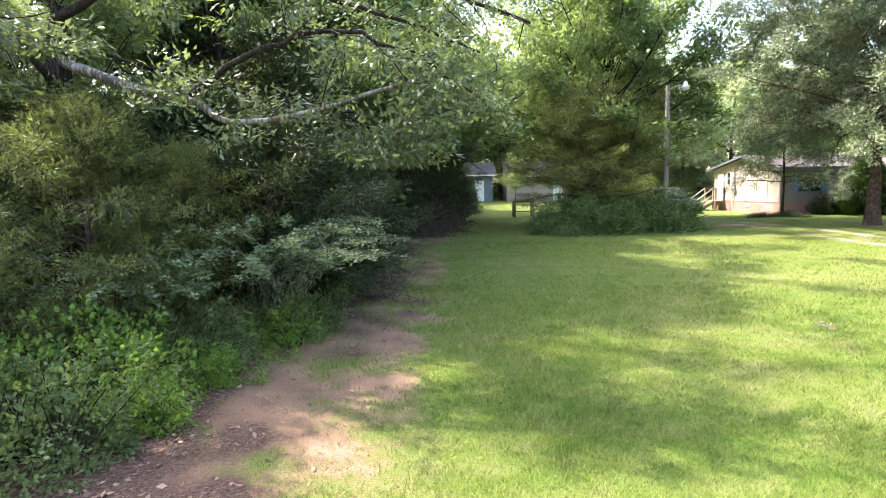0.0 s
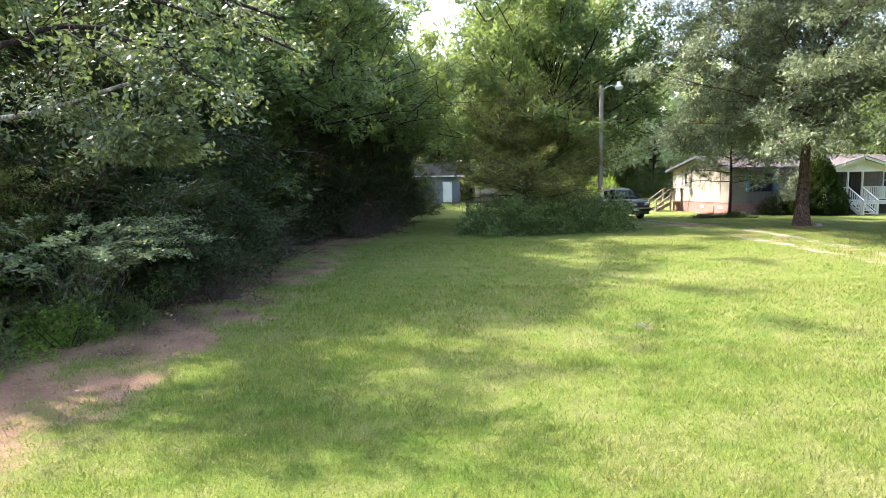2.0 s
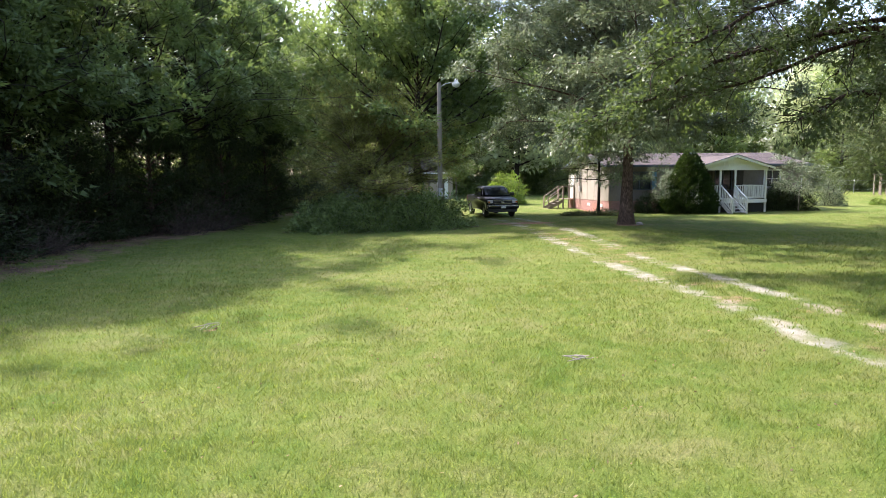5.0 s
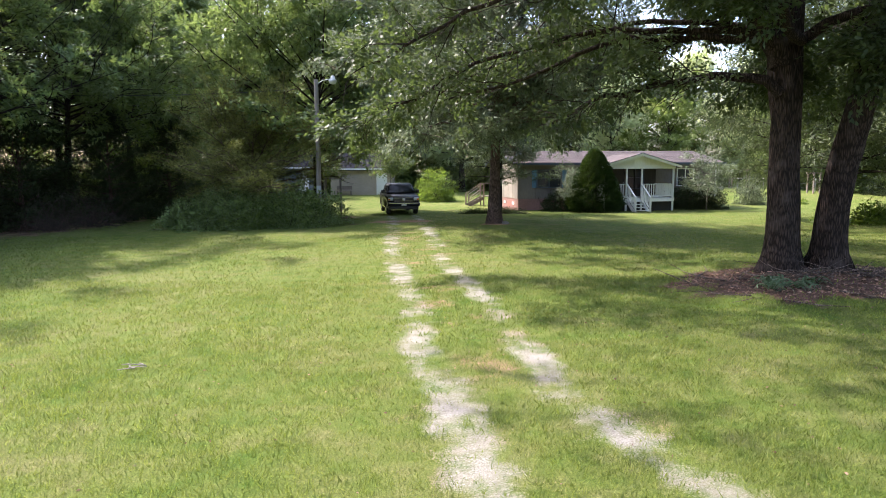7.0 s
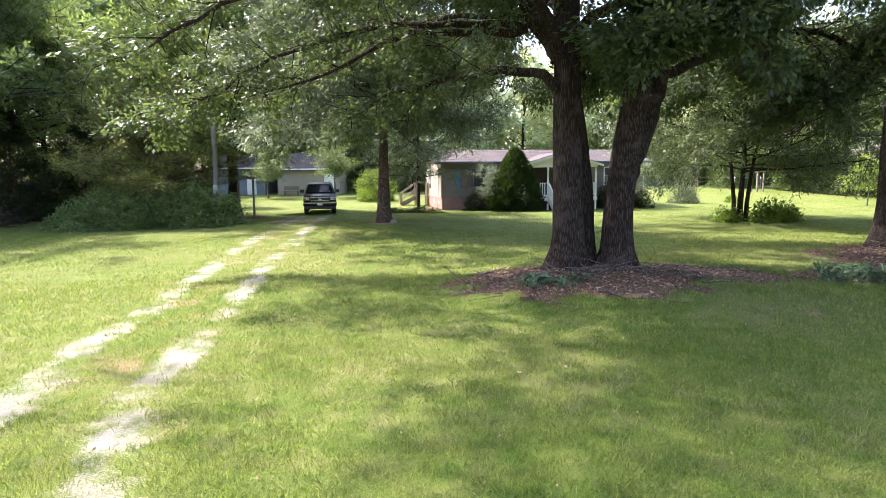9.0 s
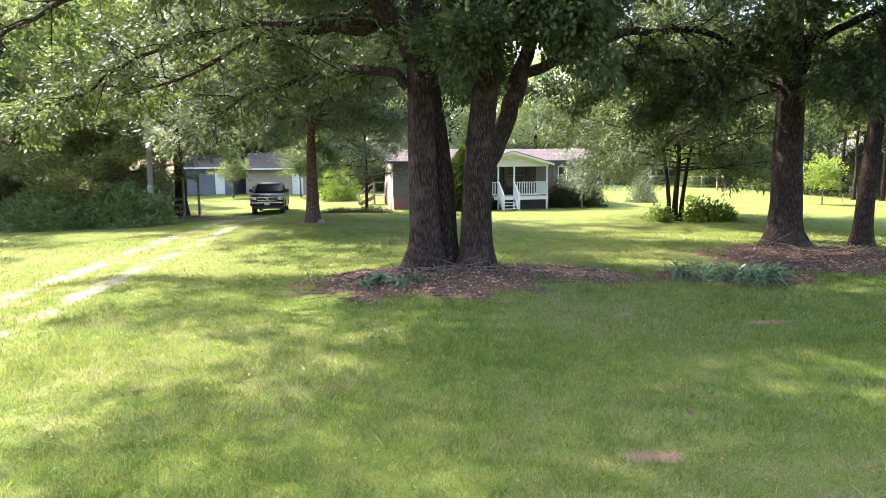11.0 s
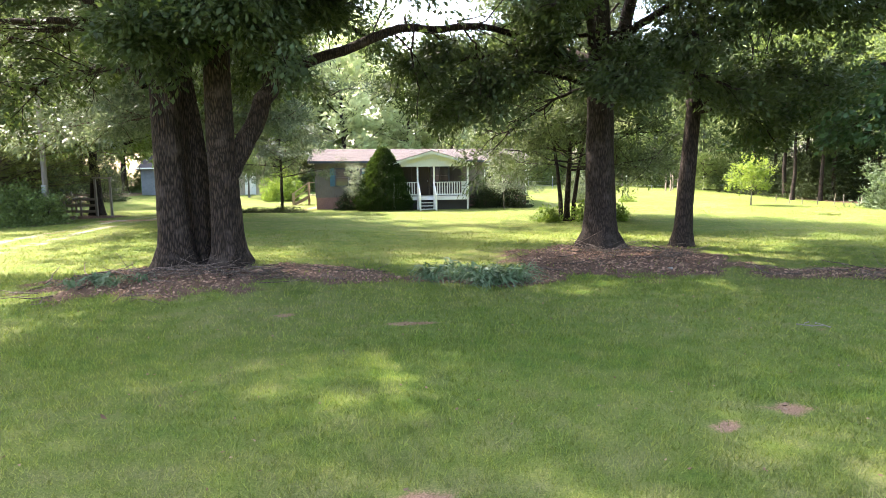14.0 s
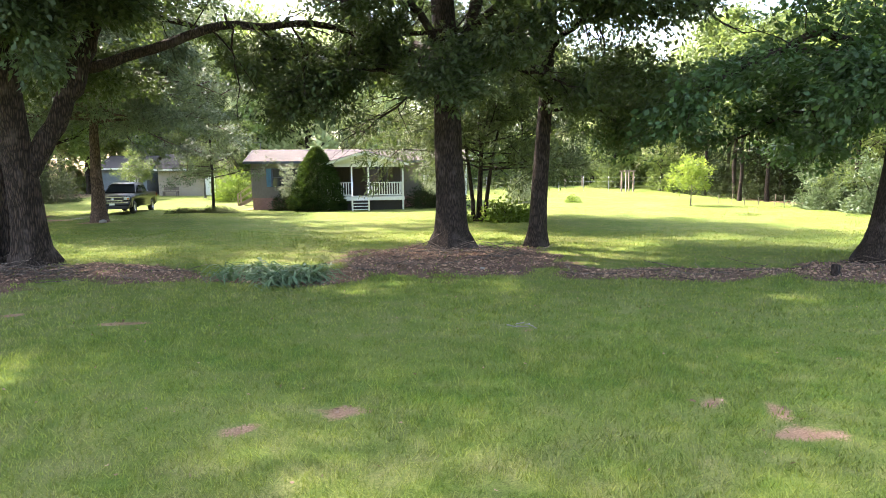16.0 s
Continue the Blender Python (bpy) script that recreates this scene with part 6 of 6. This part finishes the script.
pz = float(gz(10.9, 30.6))
pole = thing("yard_lamp_pole", pose(10.9, 30.6, pz), "grey wooden utility pole with a yard lamp on an arm", "lamp pole")
V, F = tube([(0, 0, -0.3), (0.03, 0, 3.5), (0.02, 0.02, 7.0)], [0.13, 0.115, 0.1], 14)
part("pole", np_mesh("pole", V, F, POLE_WOOD, True), None, pole)
V, F = tube([(0.02, 0, 6.75), (0.35, 0, 6.95), (0.75, -0.05, 7.0)], [0.025] * 3, 8)
part("lamp_arm", np_mesh("lamp_arm", V, F, STEEL, True), None, pole)
V, F = lathe([(0.03, 0.22), (0.09, 0.2), (0.11, 0.05), (0.2, 0.0), (0.21, -0.03), (0.15, -0.16), (0.03, -0.2)], 20)
lampm = plain_material("white_lamp_housing", (0.7, 0.71, 0.7), 0.35)
part("lamp_head", np_mesh("lamp_head", V, F, lampm, True), None, pole, "white lamp head", pose(0.85, -0.05, 6.95))
part("fuse_box", box(-0.06, 0.16, -0.2, -0.11, 1.5, 1.9, None, 0.01), STEEL, pole)


def wire(name, a, b, sag, label):
    t = np.linspace(0, 1, 24)[:, None]
    P = np.array(a) * (1 - t) + np.array(b) * t
    P[:, 2] -= (4 * sag * t * (1 - t))[:, 0]
    V, F = tube(P, [0.012] * 24, 5)
    tagged(part(name, np_mesh(name, V, F, PLASTIC, True)), label, "wire")


wire("overhead_wire", (10.85, 30.6, pz + 6.6), (-16, 26.5, 7.4), 0.8, "thin sagging overhead power wire between pole and wood")
wire("overhead_wire", (10.95, 30.6, pz + 6.6), (21.0, 45.6, 4.6), 0.5, "thin overhead service wire from pole to house")

gate = thing("garden_gate", pose(10.1, 36.0, float(gz(10.1, 36.0)), 0, 0, 4), "old wooden gate frame with two posts and top bar", "gate")
for x in (0.0, 0.85):
    part("post", box(x - 0.055, x + 0.055, -0.055, 0.055, -0.2, 2.15, None, 0.008), POLE_WOOD, gate)
part("top_bar", box(-0.12, 0.97, -0.05, 0.05, 2.155, 2.27), POLE_WOOD, gate)
fence = thing("plank_fence", pose(8.1, 36.1, float(gz(8.1, 36.1)), 0, 0, 3), "short dark plank fence beside the gate", "fence")
for x in (0.0, 0.95, 1.88):
    part("post", box(x - 0.05, x + 0.05, 0.0, 0.09, -0.2, 1.15), DARK_WOOD, fence)
for z in (0.3, 0.65, 1.0):
    part("plank", box(-0.1, 1.95, -0.035, -0.002, z - 0.07, z + 0.07), DARK_WOOD, fence)
tablez = float(gz(4.4, 42.5))
stand = thing("wood_stand", pose(4.4, 42.5, tablez, 0, 0, 8), "dark weathered wooden plant stand in the shade", "stand")
for x, y in ((0, 0), (1.3, 0), (0, 0.6), (1.3, 0.6)):
    part("leg", box(x - 0.05, x + 0.05, y - 0.05, y + 0.05, -0.1, 1.0 if y else 1.3), DARK_WOOD, stand)
for z in (0.35, 0.8):
    part("shelf", box(-0.1, 1.4, -0.08, 0.68, z, z + 0.05), DARK_WOOD, stand)
part("back_rail", box(-0.1, 1.4, 0.66, 0.7, 1.0, 1.1), DARK_WOOD, stand)

# ---- outbuildings ----
GREY_BOARD = plain_material("grey_weatherboard", (0.15, 0.175, 0.20), 0.8, 0, 18, 0.25, (0.2, 0.2, 1), 0.3)
BEIGE_BOARD = plain_material("beige_weatherboard", (0.36, 0.31, 0.235), 0.75, 0, 18, 0.15, (0.2, 0.2, 1), 0.3)
BROWN_ROOF = plain_material("brown_shingles", (0.07, 0.058, 0.052), 0.95, 0, 16, 0.3)


def shed(name, label, x, y, turn, L, W, H, ridge, board, roofm, doors, along=True):
    """A weatherboarded outbuilding: laps on the front and end, gable roof, white doors."""
    ob = thing(name, pose(x, y, float(gz(x, y)) - 0.02, 0, 0, turn), label, "shed")
    part("wall", box(0, L, 0, 0.12, 0, H), board, ob)
    part("wall", box(0, L, W - 0.12, W, 0, H), board, ob)
    for x0 in (0, L - 0.12):
        bm = box(x0, x0 + 0.12, 0.12, W - 0.12, 0, H)
        p = prism([(0, H), (W, H), (W / 2, ridge)], x0, x0 + 0.12)
        me = bpy.data.meshes.new("tmp")
        p.to_mesh(me)
        p.free()
        bm.from_mesh(me)
        part("wall", bm, board, ob)
    n = int(H / 0.2)
    for k in range(n):
        z = k * H / n
        part("weatherboard", prism([(-0.03, z), (-0.002, z), (-0.002, z + H / n), (-0.012, z + H / n)], -0.02, L + 0.02), board, ob)
    for a, b in ((-0.35, W / 2), (W + 0.35, W / 2)):
        z = H - 0.35 * (ridge - H) / (W / 2)
        part("roof", prism([(a, z + 0.1), (b, ridge + 0.12), (b, ridge + 0.02), (a, z)], -0.35, L + 0.35), roofm, ob)
    part("fascia", box(-0.35, L + 0.35, -0.385, -0.352, H - 0.12, H + 0.02), WHITE, ob)
    for a, b, h in doors:
        d = part("door", box(a, b, -0.07, -0.032, 0.05, h, None, 0.006), WHITE, ob)
        part("door_trim", box(a - 0.08, a - 0.005, -0.06, -0.031, 0.02, h + 0.08), WHITE, d)
        part("door_trim", box(b + 0.005, b + 0.08, -0.06, -0.031, 0.02, h + 0.08), WHITE, d)
    return ob


shed("grey_shed", "grey weatherboard shed with a white door", -0.8, 61.6, 2, 4.5, 5.0, 2.7, 3.9, GREY_BOARD, BROWN_ROOF, [(2.85, 3.6, 2.1)])
shed("beige_outbuilding", "beige weatherboard outbuilding with brown roof and white door", 5.2, 61.2, 2, 6.0, 5.4, 2.6, 4.1, BEIGE_BOARD, BROWN_ROOF, [(4.6, 5.5, 2.1)])
bench = thing("garden_bench", pose(5.9, 60.3, float(gz(5.9, 60.3)), 0, 0, 2), "dark wooden bench against the beige outbuilding", "bench")
part("seat", box(0, 1.5, 0, 0.45, 0.42, 0.47), DARK_WOOD, bench)
part("backrest", box(0, 1.5, 0.43, 0.48, 0.55, 0.9), DARK_WOOD, bench)
for x in (0.05, 1.37):
    for y in (0.03, 0.37):
        part("leg", box(x, x + 0.08, y, y + 0.08, -0.05, 0.42), DARK_WOOD, bench)

# ---- arbours, wire fence and stakes on the back lawn ----
for x, y, w, h, r in ((45.3, 63.1, 1.7, 1.75, 0), (49.4, 56.0, 0.8, 1.75, 25)):
    arb = thing("timber_arbour", pose(x, y, float(gz(x, y)), 0, 0, r), "small open timber frame standing on the back lawn", "arbour", "timber frames")
    for a in (0, w):
        for b in (0, 0.6):
            part("post", box(a - 0.05, a + 0.05, b - 0.05, b + 0.05, -0.2, h), TAN_WOOD, arb)
    for b in (0, 0.6):
        part("top_bar", box(-0.2, w + 0.2, b - 0.04, b + 0.04, h, h + 0.12), TAN_WOOD, arb)
    part("mid_bar", box(0.05, w - 0.05, -0.03, 0.03, h * 0.55, h * 0.55 + 0.08), TAN_WOOD, arb)
wf = thing("wire_fence", pose(0, 0, 0), "thin wire fence on slim metal posts across the back lawn", "fence")
fx = np.arange(33, 58, 2.2)
fy = 60.5 - 0.15 * (fx - 33)
for x, y in zip(fx, fy):
    z = float(gz(x, y))
    V, F = tube([(x, y, z - 0.1), (x, y, z + 1.25)], [0.022, 0.022], 6)
    part("post", np_mesh("post", V, F, STEEL, True), None, wf)
    part("insulator", box(x - 0.03, x + 0.03, y - 0.05, y + 0.05, z + 1.1, z + 1.22), WHITE, wf)
for h in (0.35, 0.75, 1.15):
    V, F = tube(np.stack([fx, fy, gz(fx, fy) + h], 1), [0.006] * len(fx), 4)
    part("wire", np_mesh("wire", V, F, STEEL, True), None, wf)
rs = np.random.default_rng(9)
for k in range(7):
    x, y = 52.8 + k * 0.7, 44.2 - k * 0.35 + rs.uniform(-0.3, 0.3)
    V, F = tube([(0, 0, -0.1), (rs.normal(0, 0.03), 0, 0.5 + rs.uniform(0, 0.25))], [0.03, 0.026], 7)
    tagged(part("wood_stake", np_mesh("wood_stake", V, F, DARK_WOOD, True), None, None, "", pose(x, y, float(gz(x, y)))), "short wooden stake at the edge of the wood", "stake", "stakes")

# ---- sticks, roots and stones round the oaks ----
DEAD_WOOD = bark_material("dead_sticks", (0.045, 0.034, 0.027), (0.22, 0.17, 0.135), 20, 0.3)
for k in range(120):
    cx, cy, rx, ry = BEDS[(0, 0, 0, 1, 2, 2, 3, 4)[k % 8]]
    a, q = rs.uniform(0, 6.28), math.sqrt(rs.uniform(0, 1)) * 0.85
    x, y = cx + rx * q * math.cos(a), cy + ry * q * math.sin(a)
    L = rs.uniform(0.35, 1.5)
    line = bent(rs, (0, 0, 0), (1, rs.normal(0, 0.2), 0.02), L, 6, 0.0, 0.16)
    line[:, 2] = 0.02 + np.abs(line[:, 2]) * 0.35
    r = rs.uniform(0.006, 0.02)
    V, F = tube(line, np.linspace(r, r * 0.4, 7), 5)
    tagged(part("fallen_stick", np_mesh("fallen_stick", V, F, DEAD_WOOD, True), None, None, "", pose(x, y, float(gz(x, y)) + 0.005, 0, 0, rs.uniform(0, 360))), "dry grey fallen stick lying in leaf litter", "stick", "fallen sticks")
heaps = ((25.9, 13.55, 1.3, 0.35), (24.9, 13.6, 0.9, 0.3), (27.2, 13.7, 1.0, 0.3), (34.9, 17.6, 0.9, 0.45), (36.0, 16.9, 1.2, 0.5), (44.3, 14.6, 1.0, 0.4))
for k in range(144):
    cx, cy, rx, ry = heaps[(0, 3, 4, 0, 1, 3, 2, 4, 5)[k % 9]]
    x, y = cx + rs.normal(0, rx * 0.5), cy + rs.normal(0, ry * 0.6)
    L = rs.uniform(0.4, 1.7)
    line = bent(rs, (-L / 2, 0, 0.02), (1, rs.normal(0, 0.2), 0.02), L, 7, 0.0, 0.2)
    line[:, 2] = 0.03 + np.abs(line[:, 2] - 0.02) * 0.5
    r = rs.uniform(0.005, 0.018)
    V, F = tube(line, np.linspace(r, r * 0.4, 8), 6)
    tagged(part("fallen_stick", np_mesh("fallen_stick", V, F, DEAD_WOOD, True), None, None, "", pose(x, y, float(gz(x, y)) + 0.005, 0, 0, rs.uniform(0, 360))), "bleached grey fallen branch heaped at the oak's foot", "stick", "branches heaped at the oaks")
for cx, cy in ((7.45, 10.6), (36.55, 10.15), (49.4, 32.6), (13.4, 8.2)):
    for k in range(5):
        L = rs.uniform(0.15, 0.38)
        line = bent(rs, (-L / 2, 0, 0), (1, rs.normal(0, 0.2), 0.02), L, 5, 0.0, 0.2)
        line[:, 2] = 0.03 + np.abs(line[:, 2]) * 0.4
        V, F = tube(line, np.linspace(0.010, 0.005, 6), 5)
        x, y = cx + rs.normal(0, 0.1), cy + rs.normal(0, 0.07)
        tagged(part("fallen_stick", np_mesh("fallen_stick", V, F, POLE_WOOD, True), None, None, "", pose(x, y, float(gz(x, y)) + 0.005, 0, 0, rs.uniform(0, 360))), "short grey broken stick lying on the grass", "stick", "sticks on the lawn")
V, F = lathe([(0.0, 0.20), (0.07, 0.21), (0.085, 0.17), (0.08, 0.08), (0.12, 0.0), (0.14, -0.08)], 12)
tagged(part("small_stump", np_mesh("small_stump", V, F, DARK_BARK, True), None, None, "", pose(43.0, 13.95, float(gz(43.0, 13.95)))), "small dark rotting stump in the leaf litter", "stump")
STONE = plain_material("pale_stone", (0.22, 0.20, 0.18), 0.9, 0, 12, 0.25)
for x, y, s in ((19.85, 27.5, 0.16), (36.0, 15.0, 0.06)):
    bm = bmesh.new()
    bmesh.ops.create_icosphere(bm, subdivisions=2, radius=s)
    for v in bm.verts:
        v.co *= 1 + 0.25 * noise.noise(v.co * 9 + Vector((x, y, 0)))
        v.co.z *= 0.55
    tagged(part("stone", bm, STONE, None, "", pose(x, y, float(gz(x, y)) + s * 0.3)), "pale rounded field stone lying on the ground", "stone")
